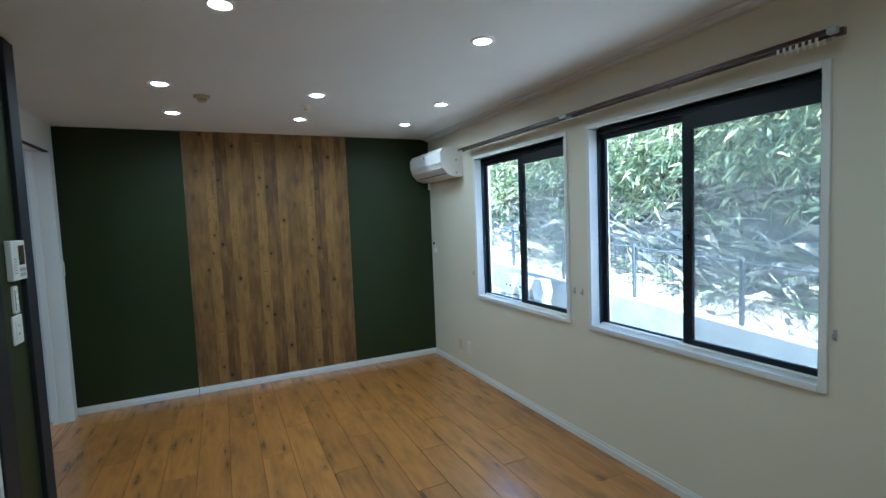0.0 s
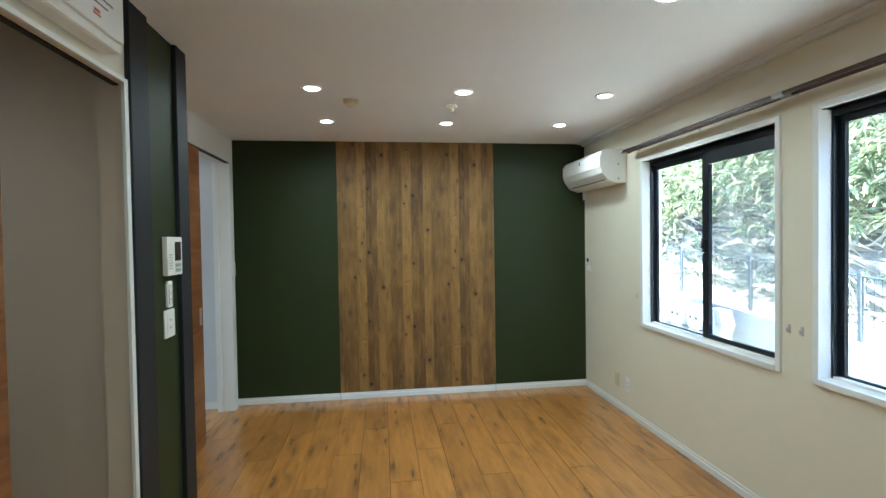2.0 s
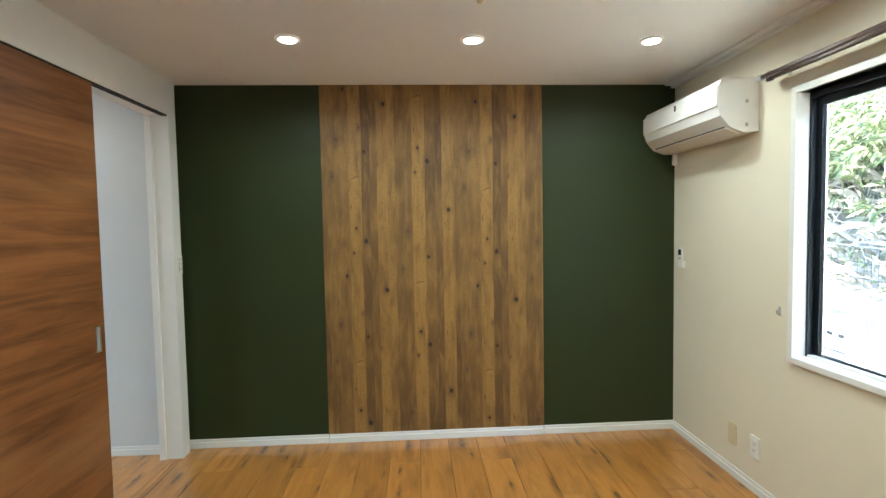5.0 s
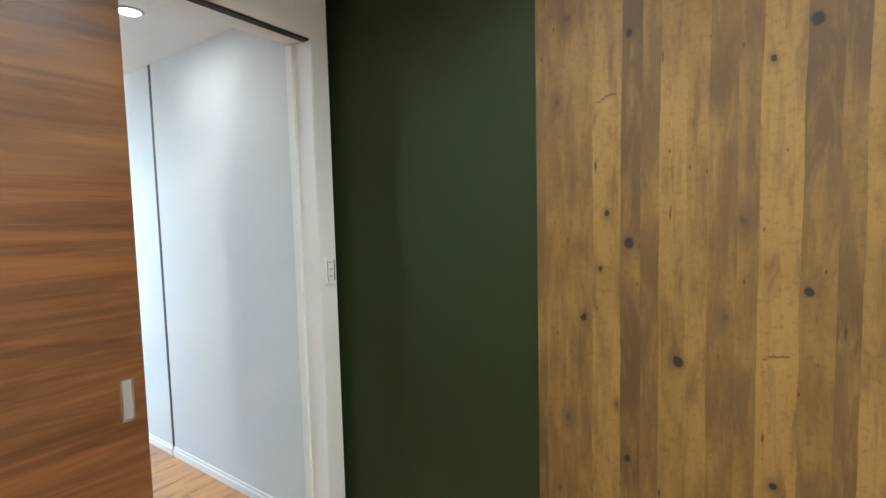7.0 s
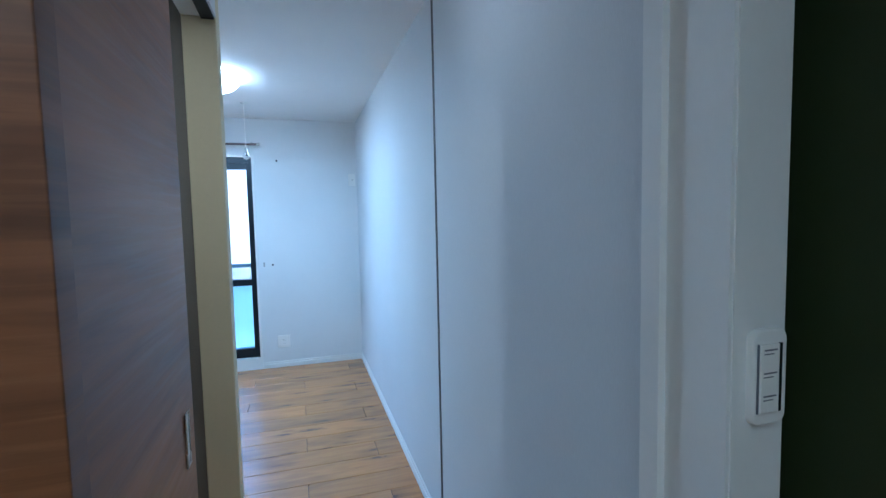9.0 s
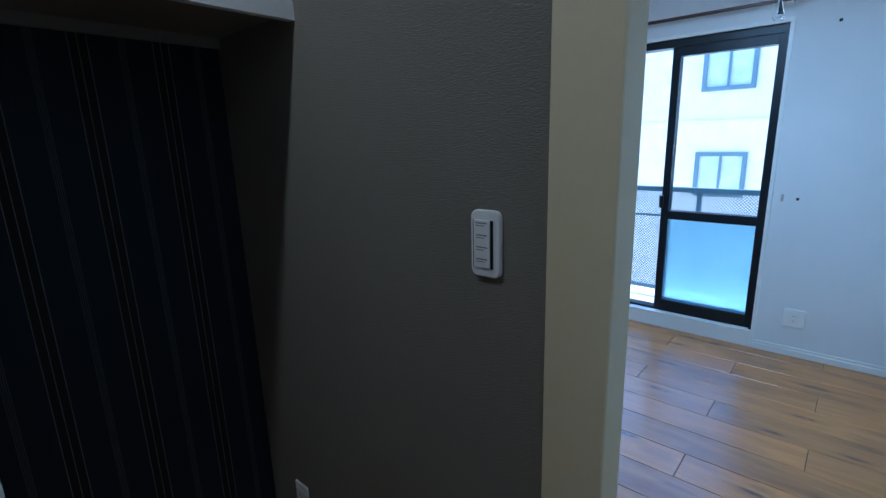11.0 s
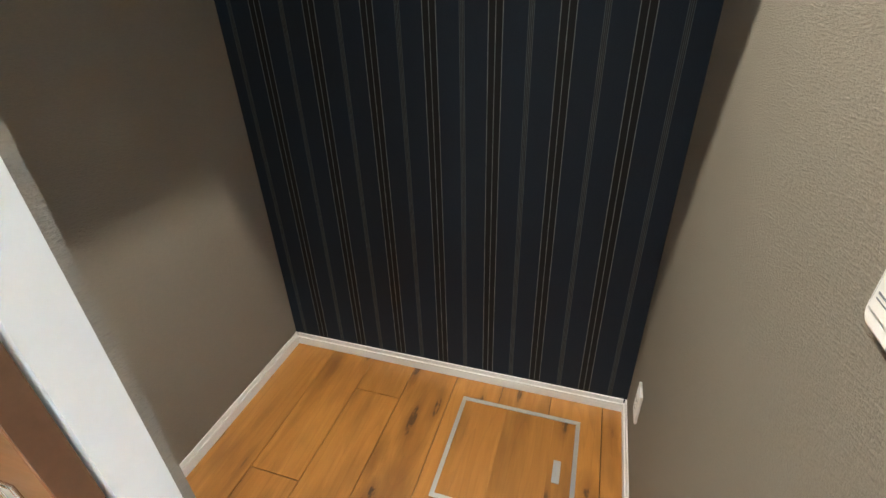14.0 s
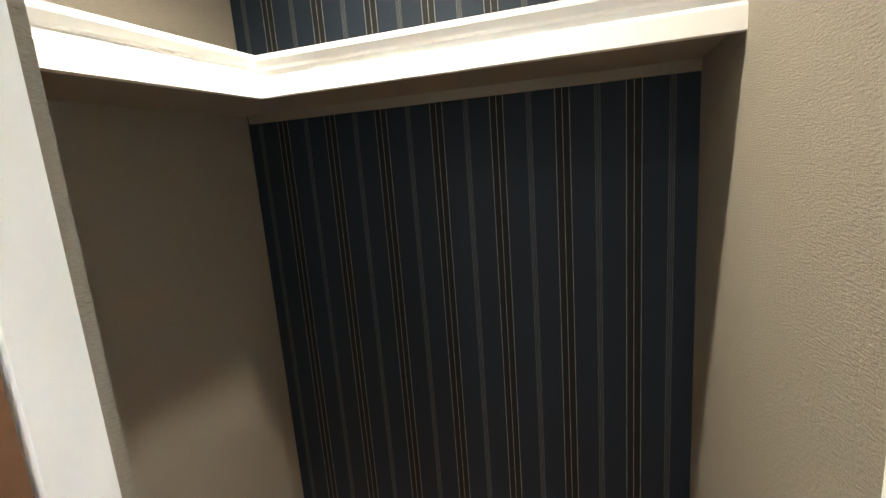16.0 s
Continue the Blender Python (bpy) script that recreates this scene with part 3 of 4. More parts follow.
# ---- doors ----
def pull(parent, axis, c, face, out, w=0.036, h=0.125):
    """A recessed steel finger pull: a raised rim round a darker well."""
    bm = bmesh.new()
    t = 0.006

    def bx(u0, z0, u1, z1, d0, d1):
        if axis == "y":
            box(bm, (face + out * d0, u0, z0), (face + out * d1, u1, z1), 0.0012)
        else:
            box(bm, (u0, face + out * d0, z0), (u1, face + out * d1, z1), 0.0012)

    u, z = c
    bx(u - w / 2, z - h / 2, u - w / 2 + t, z + h / 2, 0, 0.004)
    bx(u + w / 2 - t, z - h / 2, u + w / 2, z + h / 2, 0, 0.004)
    bx(u - w / 2 + t, z - h / 2, u + w / 2 - t, z - h / 2 + t, 0, 0.004)
    bx(u - w / 2 + t, z + h / 2 - t, u + w / 2 - t, z + h / 2, 0, 0.004)
    handle = part("handle", bm, M_STEEL, parent, "steel finger pull")
    bm = bmesh.new()
    bx(u - w / 2 + t, z - h / 2 + t, u + w / 2 - t, z + h / 2 - t, 0.0003, 0.0015)
    part("well", bm, M_ALU, handle)


door = thing("door_1", pose(0, 0, 0), "walnut-print sliding door standing half open", "door", "", "structure")
part("leaf", boxes(((-0.010, 3.30, 0.006), (0.025, 4.186, 2.17)), bevel=0.0015), M_DOOR_Y, door)
pull(door, "y", (4.136, 0.95), 0.025, 1)
pull(door, "y", (4.136, 0.95), -0.010, -1)

door = thing("door_2", pose(0, 0, 0), "walnut-print sliding closet door pushed open", "door", "", "structure")
part("leaf", boxes(((XS + 0.008, 4.074, 0.006), (-0.04, 4.108, 2.17)), bevel=0.0015), M_DOOR_X, door)
part("edge_band", boxes(((XS + 0.0065, 4.0755, 0.008), (XS + 0.0078, 4.1065, 2.168))), M_EDGE, door, "dark walnut edge band")
pull(door, "x", (-0.690, 0.96), 4.108, 1)

door = thing("door_3", pose(0, 0, 0), "walnut-print sliding door standing open", "door", "", "structure")
part("leaf", boxes(((XF - 0.098, 1.15, 0.006), (XF - 0.064, 1.972, 2.075)), bevel=0.0015), M_DOOR_Y, door)

struct("closet_header", boxes(((XT + 0.012, 3.998, 2.18), (XS - 0.003, 4.112, H)), ((XS - 0.003, 4.052, 2.18), (-0.111, 4.112, H))), M_TRIM, "white header with a sliding track over the closet opening", "header")
struct("door_track_3", boxes(((XT + 0.012, 4.064, 2.172), (-0.06, 4.106, 2.1795))), M_DARK, "dark sliding track", "track")


# ---- windows ----
def window(name, y0, y1, label):
    """A two-leaf black aluminium sliding window in a white casing; the leaf nearer to y0 runs inside."""
    w = thing(name, pose(0, 0, 0), label, "window", "", "structure")
    c, d = 0.030, 0.012
    part("casing", boxes(((W - d, y0 - c, Z0 - c), (W + 0.115, y0, Z1 + c)), ((W - d, y1, Z0 - c), (W + 0.115, y1 + c, Z1 + c)),
                         ((W - d, y0, Z1), (W + 0.115, y1, Z1 + c)), ((W - d - 0.006, y0, Z0 - c), (W + 0.115, y1, Z0)), bevel=0.002), M_TRIM, w, "white wooden casing and sill")
    fx0, fx1, f = W + 0.056, W + 0.113, 0.010
    part("window_frame", boxes(((fx0, y0, Z0), (fx1, y0 + f, Z1)), ((fx0, y1 - f, Z0), (fx1, y1, Z1)), ((fx0, y0 + f, Z1 - 0.03), (fx1, y1 - f, Z1)),
                               ((fx0 + 0.025, y1 - f - 0.006, Z0 + f), (fx0 + 0.028, y1 - f, Z1 - 0.03))), M_SASH, w)
    # white instead of black: the sky's light on the track is put into its colour
    part("bottom_track", boxes(((fx0, y0 + f, Z0), (fx1, y1 - f, Z0 + f))), M_PLASTIC, w, "bottom track, coloured pale for the sky's light on it")
    ym = (y0 + y1) / 2
    for a, b, x, top, sa, sb, foot in ((y0 + f, ym + 0.028, W + 0.060, 0.085, 0.026, 0.054, 0.028), (ym - 0.004, y1 - f, W + 0.087, 0.035, 0.030, 0.026, 0.008)):
        zb, zt = Z0 + f, Z1 - 0.03
        sash = part("sash", boxes(((x, a, zb), (x + 0.023, a + sa, zt)), ((x, b - sb, zb), (x + 0.023, b, zt)), ((x, a + sa, zt - top), (x + 0.023, b - sb, zt)),
                                  ((x, a + sa, zb), (x + 0.023, b - sb, zb + foot)), bevel=0.0015), M_SASH, w)
        pane = part("pane", boxes(((x + 0.009, a + sa, zb + foot), (x + 0.014, b - sb, zt - top))), M_GLASS, sash)
        pane.visible_shadow = False
    screen = part("insect_screen", boxes(((W + 0.1165, y0 + f, Z0 + f), (W + 0.1175, ym, Z1 - 0.03))), M_SCREEN_NET, w, "fine grey insect screen")
    zl = (Z0 + Z1) / 2 - 0.06
    bm = boxes(((W + 0.048, ym - 0.012, zl), (W + 0.064, ym + 0.018, zl + 0.085)), bevel=0.005)
    box(bm, (W + 0.036, ym - 0.004, zl + 0.03), (W + 0.049, ym + 0.010, zl + 0.095), 0.003)
    part("lock", bm, M_BLACK, w, "black crescent lock")
    return w


window("window_1", *WIN[0], "black aluminium sliding window in a white casing, towards a green bank")
window("window_2", *WIN[1], "wide black aluminium sliding window in a white casing, towards a green bank")

# balcony door of the far room; its second leaf is pushed behind the first
w = thing("window_3", pose(0, 0, 0), "tall black aluminium balcony door with a frosted lower pane, half open", "window", "", "structure")
by0, by1, bz0, bz1 = 2.31, 3.957, 0.10, 2.04
part("window_frame", boxes(((XB - 0.13, by0, bz0), (XB - 0.04, by0 + 0.03, bz1)), ((XB - 0.13, by1 - 0.02, bz0), (XB - 0.02, by1, bz1)),
                           ((XB - 0.13, by0 + 0.03, bz1 - 0.05), (XB - 0.02, by1 - 0.02, bz1)), ((XB - 0.13, by0 + 0.03, bz0), (XB - 0.05, by1 - 0.02, bz0 + 0.03))), M_SASH, w)
part("window_sill", boxes(((XB - 0.05, by0, bz0), (XB + 0.012, by1, bz0 + 0.014)), ((XB - 0.002, by0, 0), (XB + 0.009, by1, bz0)), bevel=0.002), M_TRIM, w, "white step below the door")
part("casing", boxes(((XB - 0.05, by1, 0), (XB + 0.01, by1 + 0.022, bz1 + 0.022)), ((XB - 0.05, by0, bz1), (XB + 0.01, by1, bz1 + 0.022)), bevel=0.002), M_TRIM, w, "white casing")
for x in (XB - 0.062, XB - 0.105):
    a, b, s = 3.315, by1 - 0.02, 0.05
    zb, zt, zm = bz0 + 0.03, bz1 - 0.05, 0.85
    sash = part("sash", boxes(((x, a, zb), (x + 0.032, a + s, zt)), ((x, b - 0.03, zb), (x + 0.032, b, zt)), ((x, a + s, zt - 0.06), (x + 0.032, b - 0.03, zt)),
                              ((x, a + s, zb), (x + 0.032, b - 0.03, zb + 0.075)), ((x, a + s, zm - 0.03), (x + 0.032, b - 0.03, zm + 0.03)), bevel=0.0015), M_SASH, w)
    for lo, hi, mt in ((zm + 0.03, zt - 0.06, M_GLASS), (zb + 0.075, zm - 0.03, M_FROST if x > XB - 0.1 else M_GLASS)):
        pane = part("pane", boxes(((x + 0.013, a + s, lo), (x + 0.018, b - 0.03, hi))), mt, sash, "frosted pane" if mt is M_FROST else "")
        pane.visible_shadow = False
part("lock", boxes(((XB - 0.03, 3.30, 0.90), (XB - 0.014, 3.33, 0.99)), bevel=0.004), M_BLACK, w, "black crescent lock")


# ---- things: ceilings ----
def downlight(x, y, label):
    d = thing("downlight", pose(x, y, H), label, "downlight", "recessed ceiling lights")
    part("trim_ring", spin([(0.040, -0.0005), (0.060, -0.0005), (0.060, -0.005), (0.055, -0.009), (0.046, -0.010), (0.042, -0.006)], 36), M_PLASTIC, d, "white ring", True)
    part("lens", spin([(0.041, -0.001), (0.0415, -0.006), (0.030, -0.008), (0.004, -0.009)], 28), M_LED, d, "lit warm white lens", True)
    return d


first = downlight(*LIVING_LIGHTS[0], "small round recessed ceiling light, switched on")
for x, y in LIVING_LIGHTS[1:8]:
    copy_thing(first, pose(x, y, H))
# the third, in the passage, is an unseen fixture added for its fill lamp
for x, y in ((-0.80, 4.56), (-0.75, 3.50), (-0.45, 1.75)):
    copy_thing(first, pose(x, y, H))

sd = thing("smoke_detector", pose(1.15, 3.70, H), "round yellowed plastic smoke detector on the ceiling", "smoke detector")
part("base", spin([(0.050, 0.0), (0.050, -0.012), (0.046, -0.018), (0.030, -0.020)]), M_PLASTIC_OLD, sd, "", True)
part("sensor", spin([(0.028, -0.019), (0.028, -0.034), (0.020, -0.042), (0.004, -0.043)]), M_PLASTIC_OLD, sd, "", True)
sd = thing("ceiling_sensor", pose(1.83, 3.77, H), "small white ceiling sensor with an arm", "sensor")
part("base", spin([(0.034, 0.0), (0.034, -0.010), (0.028, -0.016), (0.006, -0.017)]), M_PLASTIC, sd, "", True)
part("head", spin([(0.012, -0.016), (0.015, -0.026), (0.012, -0.038), (0.003, -0.041)]), M_PLASTIC_OLD, sd, "", True)


# ---- things: living room ----
def air_conditioner():
    a = thing("air_conditioner", pose(W, 4.985, 1.92), "white wall-mounted air conditioner beside the corner", "air conditioner")
    L = -0.785
    side = [(-0.002, 0.004), (-0.085, 0.0), (-0.160, 0.028), (-0.208, 0.085), (-0.225, 0.135), (-0.223, 0.235), (-0.206, 0.268), (-0.18, 0.28), (-0.002, 0.28)]
    body = part("body", prism([(u, v) for u, v in side], "y", L, 0), M_PLASTIC, a)
    bm = bmesh.new()
    bmesh.ops.create_cube(bm, size=1, matrix=Matrix.Translation((-0.2275, L / 2, 0.186)) @ Matrix.Diagonal((0.007, -L - 0.002, 0.104, 1)))
    bmesh.ops.bevel(bm, geom=bm.edges[:], offset=0.002, segments=2, affect="EDGES")
    part("front_panel", bm, M_PLASTIC, a, "smooth front panel")
    bm = prism([(-0.086, -0.003), (-0.166, 0.024), (-0.163, 0.031), (-0.085, 0.004)], "y", L + 0.03, -0.05)
    part("flap", bm, M_PLASTIC, a, "closed louvre flap")
    part("flap_gap", prism([(-0.1665, 0.0285), (-0.1700, 0.0310), (-0.1685, 0.0345), (-0.1650, 0.0315)], "y", L + 0.03, -0.05), M_DARK, a, "dark slot beside the flap")
    part("display", boxes(((-0.2325, -0.405, 0.200), (-0.2309, -0.385, 0.232))), M_BLACK, a, "small dark receiver window")
    for y, z in ((L - 0.0012, 0.15), (L - 0.0012, 0.03)):
        part("screw_cap", boxes(((-0.075, y, z), (-0.060, y + 0.002, z + 0.018)), bevel=0.0008), M_GREY_PLASTIC, a)
    part("pipe_cover", boxes(((-0.036, -0.040, -0.075), (-0.006, -0.012, 0.0)), bevel=0.006), M_PLASTIC, a, "short white pipe cover")
    return a


air_conditioner()

r = thing("ac_remote", pose(W, 4.884, 1.15), "white remote control in a wall holder below the air conditioner", "remote control")
part("holder", boxes(((-0.012, -0.026, 0), (0, 0.026, 0.05)), bevel=0.003), M_PLASTIC, r)
part("body", boxes(((-0.026, -0.024, 0.006), (-0.0125, 0.024, 0.135)), bevel=0.004), M_PLASTIC, r)
part("display", boxes(((-0.0275, -0.018, 0.088), (-0.0262, 0.018, 0.126))), M_SCREEN, r, "dark display")
for i in range(3):
    part("button", boxes(((-0.028, -0.015 + i * 0.011, 0.06), (-0.0262, -0.007 + i * 0.011, 0.072)), bevel=0.0006), M_GREY_PLASTIC, r)


def outlet(m, mat, label, holes=2, w=0.07, h=0.12, name="wall_outlet", category="outlet"):
    """A wall plate facing local -y, centred on its origin."""
    o = thing(name, m, label, category)
    part("plate", boxes(((-w / 2, -0.009, -h / 2), (w / 2, 0, h / 2)), bevel=0.004), mat, o)
    part("insert", boxes(((-w * 0.31, -0.0115, -h * 0.36), (w * 0.31, -0.0092, h * 0.36)), bevel=0.0012), mat, o)
    for i in range(holes):
        z = (i - (holes - 1) / 2) * 0.034
        for dx in (-0.0065, 0.0065):
            part("slot", boxes(((dx - 0.0012, -0.0122, z - 0.005), (dx + 0.0012, -0.0116, z + 0.005))), M_BLACK, o)
    return o


EAST, WEST, SOUTH = 90, -90, 0
outlet(pose(W, 4.37, 0.25, 0, 0, -90), M_PLASTIC_OLD, "yellowed plastic socket plate low on the cream wall", 0)
outlet(pose(W, 4.19, 0.25, 0, 0, -90), M_PLASTIC, "white socket plate low on the cream wall", 2)
outlet(pose(XB, 4.178, 0.255, 0, 0, 90), M_PLASTIC, "white socket plate low on the white wall", 2, 0.115)
outlet(pose(XB, 4.89, 1.83, 0, 0, 90), M_PLASTIC, "white socket plate high on the white wall", 1)
outlet(pose(XT, 3.103, 0.268, 0, 0, 90), M_PLASTIC, "white socket plate low on the taupe wall", 2)


def rounded_plate(w, h, r, t):
    """A flat plate with rounded corners and a softened front edge."""
    ring = []
    for cx, cz, a0 in ((1, 1, 0), (-1, 1, 90), (-1, -1, 180), (1, -1, 270)):
        for i in range(6):
            a = radians(a0 + i * 18)
            ring.append((cx * (w / 2 - r) + r * math.cos(a), cz * (h / 2 - r) + r * math.sin(a)))
    bm = prism(ring, "y", -t, 0)
    front = [e for e in bm.edges if all(v.co.y < -t + 1e-6 for v in e.verts)]
    bmesh.ops.bevel(bm, geom=front, offset=0.003, segments=2, affect="EDGES", profile=0.5)
    return bm


def switch(m, label, rows, w=0.07, h=0.12, slim=False):
    s = thing("light_switch", m, label, "light switch")
    part("plate", rounded_plate(w, h, 0.013, 0.010), M_PLASTIC, s, "white rounded plate")
    rw = w * (0.36 if not slim else 0.30)
    n = rows
    hh = h * 0.72
    rocker = part("rocker", boxes(((-rw, -0.0135, -hh / 2), (rw * 0.55, -0.0102, hh / 2)), bevel=0.0012), M_PLASTIC, s, "white rocker")
    part("lamp_strip", boxes(((rw * 0.60, -0.0125, -hh / 2), (rw * 0.82, -0.0102, hh / 2))), M_SCREEN, s, "dark upright strip")
    part("edge_line", boxes(((-rw - 0.0025, -0.0118, -hh / 2), (-rw - 0.0004, -0.0102, hh / 2))), M_INK, s)
    for i in range(n):
        z = hh * (0.5 - (i + 0.25) / n)
        part("caption", boxes(((-rw * 0.75, -0.0139, z - 0.0010), (rw * 0.3, -0.0136, z + 0.0010)), ((-rw * 0.75, -0.0139, z - 0.0055), (rw * 0.05, -0.0136, z - 0.0042))), M_INK, rocker, "fine print")
    return s


switch(pose(XT, 3.873, 1.247, 0, 0, 90), "white four-way light switch on the taupe wall", 4, 0.064, 0.124)
switch(pose(0.028, 4.917, 1.243, 0, 0, 90), "white three-way light switch on the door post", 3, 0.055)

# intercom and switches on the green wall end
ic = thing("intercom", pose(XF, 2.815, 1.34, 0, 0, 90), "white intercom panel with a dark screen on the green wall end", "intercom")
part("body", boxes(((-0.075, -0.024, 0), (0.075, 0, 0.172)), bevel=0.004), M_PLASTIC, ic)
part("screen", boxes(((-0.005, -0.0255, 0.065), (0.058, -0.0242, 0.150)), bevel=0.001), M_SCREEN, ic, "dark screen")
part("speaker", boxes(*[((-0.062, -0.0252, 0.03 + i * 0.012), (-0.028, -0.0242, 0.035 + i * 0.012)) for i in range(6)]), M_GREY_PLASTIC, ic, "speaker slots")
for i in range(2):
    part("button", boxes(((-0.002, -0.0256, 0.014 + i * 0.022), (0.058, -0.0242, 0.030 + i * 0.022)), bevel=0.001), M_GREY_PLASTIC, ic)
switch(pose(XF, 2.79, 1.257, 0, 0, 90), "slim white light switch below the intercom", 3, 0.05, 0.12, True)
outlet(pose(XF, 2.782, 1.128, 0, 0, 90), M_PLASTIC, "white socket and switch plate below the intercom", 2, 0.10, 0.125)

# distribution box above the doorway
db = thing("distribution_box", pose(XF, 1.98, 2.135, 0, 0, 90), "white electric distribution box above the doorway", "fuse box")
part("body", boxes(((-0.36, -0.07, 0), (0.355, 0, 0.20)), bevel=0.012), M_PLASTIC, db)
part("lid", boxes(((-0.35, -0.085, 0.03), (0.335, -0.0705, 0.195)), bevel=0.004), M_PLASTIC, db)
for i in range(4):
    part("print_line", boxes(((0.08, -0.0862, 0.165 - i * 0.022), (0.27 - 0.03 * (i % 2), -0.0853, 0.170 - i * 0.022))), M_INK, db, "line of small print")
part("mark", boxes(((0.16, -0.0862, 0.06), (0.20, -0.0853, 0.066)), ((0.165, -0.0862, 0.07), (0.195, -0.0853, 0.08))), M_RED_INK, db, "small red print")


def curtain_rail(m, length, label, double=True):
    """Rails along local x, hung from brackets at local y = 0; rails stand off towards -y."""
    c = thing("curtain_rail", m, label, "curtain rail")
    offs = (-0.055, -0.105) if double else (-0.06,)
    for o in offs:
        bm = boxes(((0, o - 0.009, -0.008), (length, o + 0.009, 0.010)), bevel=0.003)
        box(bm, (0.01, o - 0.003, -0.0095), (length - 0.01, o + 0.003, -0.0078))
        part("rail", bm, M_RAIL, c, "dark brown rail")
        for x in (0, length):
            part("end_cap", boxes(((x - 0.016, o - 0.013, -0.013), (x + 0.016, o + 0.013, 0.015)), bevel=0.005), M_GREY_PLASTIC if o == offs[-1] else M_RAIL, c, "end cap")
        for i in range(7):
            x = length - 0.05 - i * 0.022
            part("runner", boxes(((x - 0.004, o - 0.003, -0.028), (x + 0.004, o + 0.003, -0.009)), bevel=0.001), M_PLASTIC, c)
    if double:
        for o in offs:
            part("sleeve", boxes(((length * 0.5 - 0.03, o - 0.012, -0.011), (length * 0.5 + 0.03, o + 0.012, 0.013)), bevel=0.003), M_GREY_PLASTIC, c, "pale joint sleeve")
    for x in [0.06 + i * (length - 0.12) / 4 for i in range(5)] if length > 2 else (0.06, length / 2, length - 0.06):
        bm = boxes(((x - 0.010, -0.004, -0.006), (x + 0.010, 0, 0.028)), ((x - 0.008, offs[-1] - 0.006, 0.0105), (x + 0.008, -0.004, 0.016)), bevel=0.001)
        part("bracket", bm, M_GREY_PLASTIC, c, "pale bracket")
    return c


curtain_rail(pose(W, 4.06, 2.15, 0, 0, -90), 2.92, "long dark brown double curtain rail above the windows")
curtain_rail(pose(XB, 2.23, 2.152, 0, 0, 90), 1.80, "dark brown curtain rail above the balcony door", False)


def hook(m, label):
    h = thing("curtain_hook", m, label, "hook", "curtain tie hooks")
    part("plate", boxes(((-0.007, -0.004, -0.022), (0.007, 0, 0.022)), bevel=0.0015), M_GREY_PLASTIC, h)
    part("peg", boxes(((-0.004, -0.018, -0.014), (0.004, -0.004, -0.008)), ((-0.004, -0.018, -0.008), (0.004, -0.014, 0.006)), bevel=0.001), M_GREY_PLASTIC, h)
    return h


hk = hook(pose(W, 2.645, 1.01, 0, 0, -90), "small grey curtain tie hook on the wall")
for y, z in ((2.572, 1.01), (4.041, 1.01), (1.165, 1.02)):
    copy_thing(hk, pose(W, y, z, 0, 0, -90))
for y, z in ((4.030, 1.018),):
    copy_thing(hk, pose(XB, y, z, 0, 0, 90))
for y, z in ((4.185, 2.01), (4.108, 1.014)):
    p = thing("screw_plug", pose(XB, y, z, 0, 0, 90), "dark screw plug in the white wall", "screw", "wall screws")
    part("head", boxes(((-0.008, -0.004, -0.008), (0.008, 0, 0.008)), bevel=0.003), M_BLACK, p)

# ---- things: closet ----
SZ = 1.72
sh = thing("wall_shelf", pose(0, 0, SZ), "white L-shaped closet shelf with a moulded front edge", "shelf")
part("board", boxes(((XT, YB, 0.02), (XL, 3.29, 0.044)), ((-0.416, 3.29, 0.02), (XL, 3.999, 0.044))), M_TAUPE, sh, "grey shelf board")
prof = [(0, 0), (0.022, 0), (0.022, 0.04), (0.014, 0.048), (0.014, 0.062), (0.019, 0.068), (0.026, 0.084), (0.026, 0.096), (0, 0.096)]
part("front_edge", prism([(3.29 + u, v) for u, v in prof], "x", XT, -0.416), M_TRIM, sh, "white moulded edge")
part("side_edge", prism([(-0.416 - u, v) for u, v in prof], "y", 3.29, 3.999), M_TRIM, sh, "white moulded edge")
part("cleat", boxes(((XT + 0.001, YB + 0.001, -0.008), (XL - 0.02, YB + 0.019, 0.02))), M_TAUPE, sh, "grey support strip")

ht = thing("floor_hatch", pose(-1.073, 3.212, 0), "square underfloor hatch with an aluminium frame and oak lid", "floor hatch")
HX, HY = 0.2225, 0.212
for a, b in (((-HX, -HY), (HX, -HY + 0.015)), ((-HX, HY - 0.015), (HX, HY)), ((-HX, -HY + 0.015), (-HX + 0.015, HY - 0.015)), ((HX - 0.015, -HY + 0.015), (HX, HY - 0.015))):
    part("frame_bar", boxes(((*a, 0.0005), (*b, 0.0045)), bevel=0.001), M_ALU, ht, "dull aluminium bar")
for a, b in ((-HX + 0.015, -0.13), (-0.128, 0.045), (0.047, HX - 0.015)):
    part("lid_board", boxes(((a + 0.0005, -HY + 0.016, 0.0005), (b, HY - 0.016, 0.0025)), bevel=0.0006), M_FLOOR, ht, "oak lid board")
bm = boxes(((-0.171, -0.029, 0.0028), (-0.146, 0.056, 0.0048)), bevel=0.001)
hd = part("handle", bm, M_ALU, ht, "flush aluminium handle")
part("screw", spin([(0.003, 0.0049), (0.003, 0.0054), (0.001, 0.0056)], 10), M_STEEL, hd)
hd.children[0].location = (-0.1585, 0.02, 0)

# ---- things: far room ----
cl = thing("ceiling_lamp", pose(-2.96, 3.76, H), "round white ceiling lamp, switched on", "ceiling lamp")
part("base", spin([(0.20, 0), (0.20, -0.012), (0.15, -0.015)]), M_PLASTIC, cl, "", True)
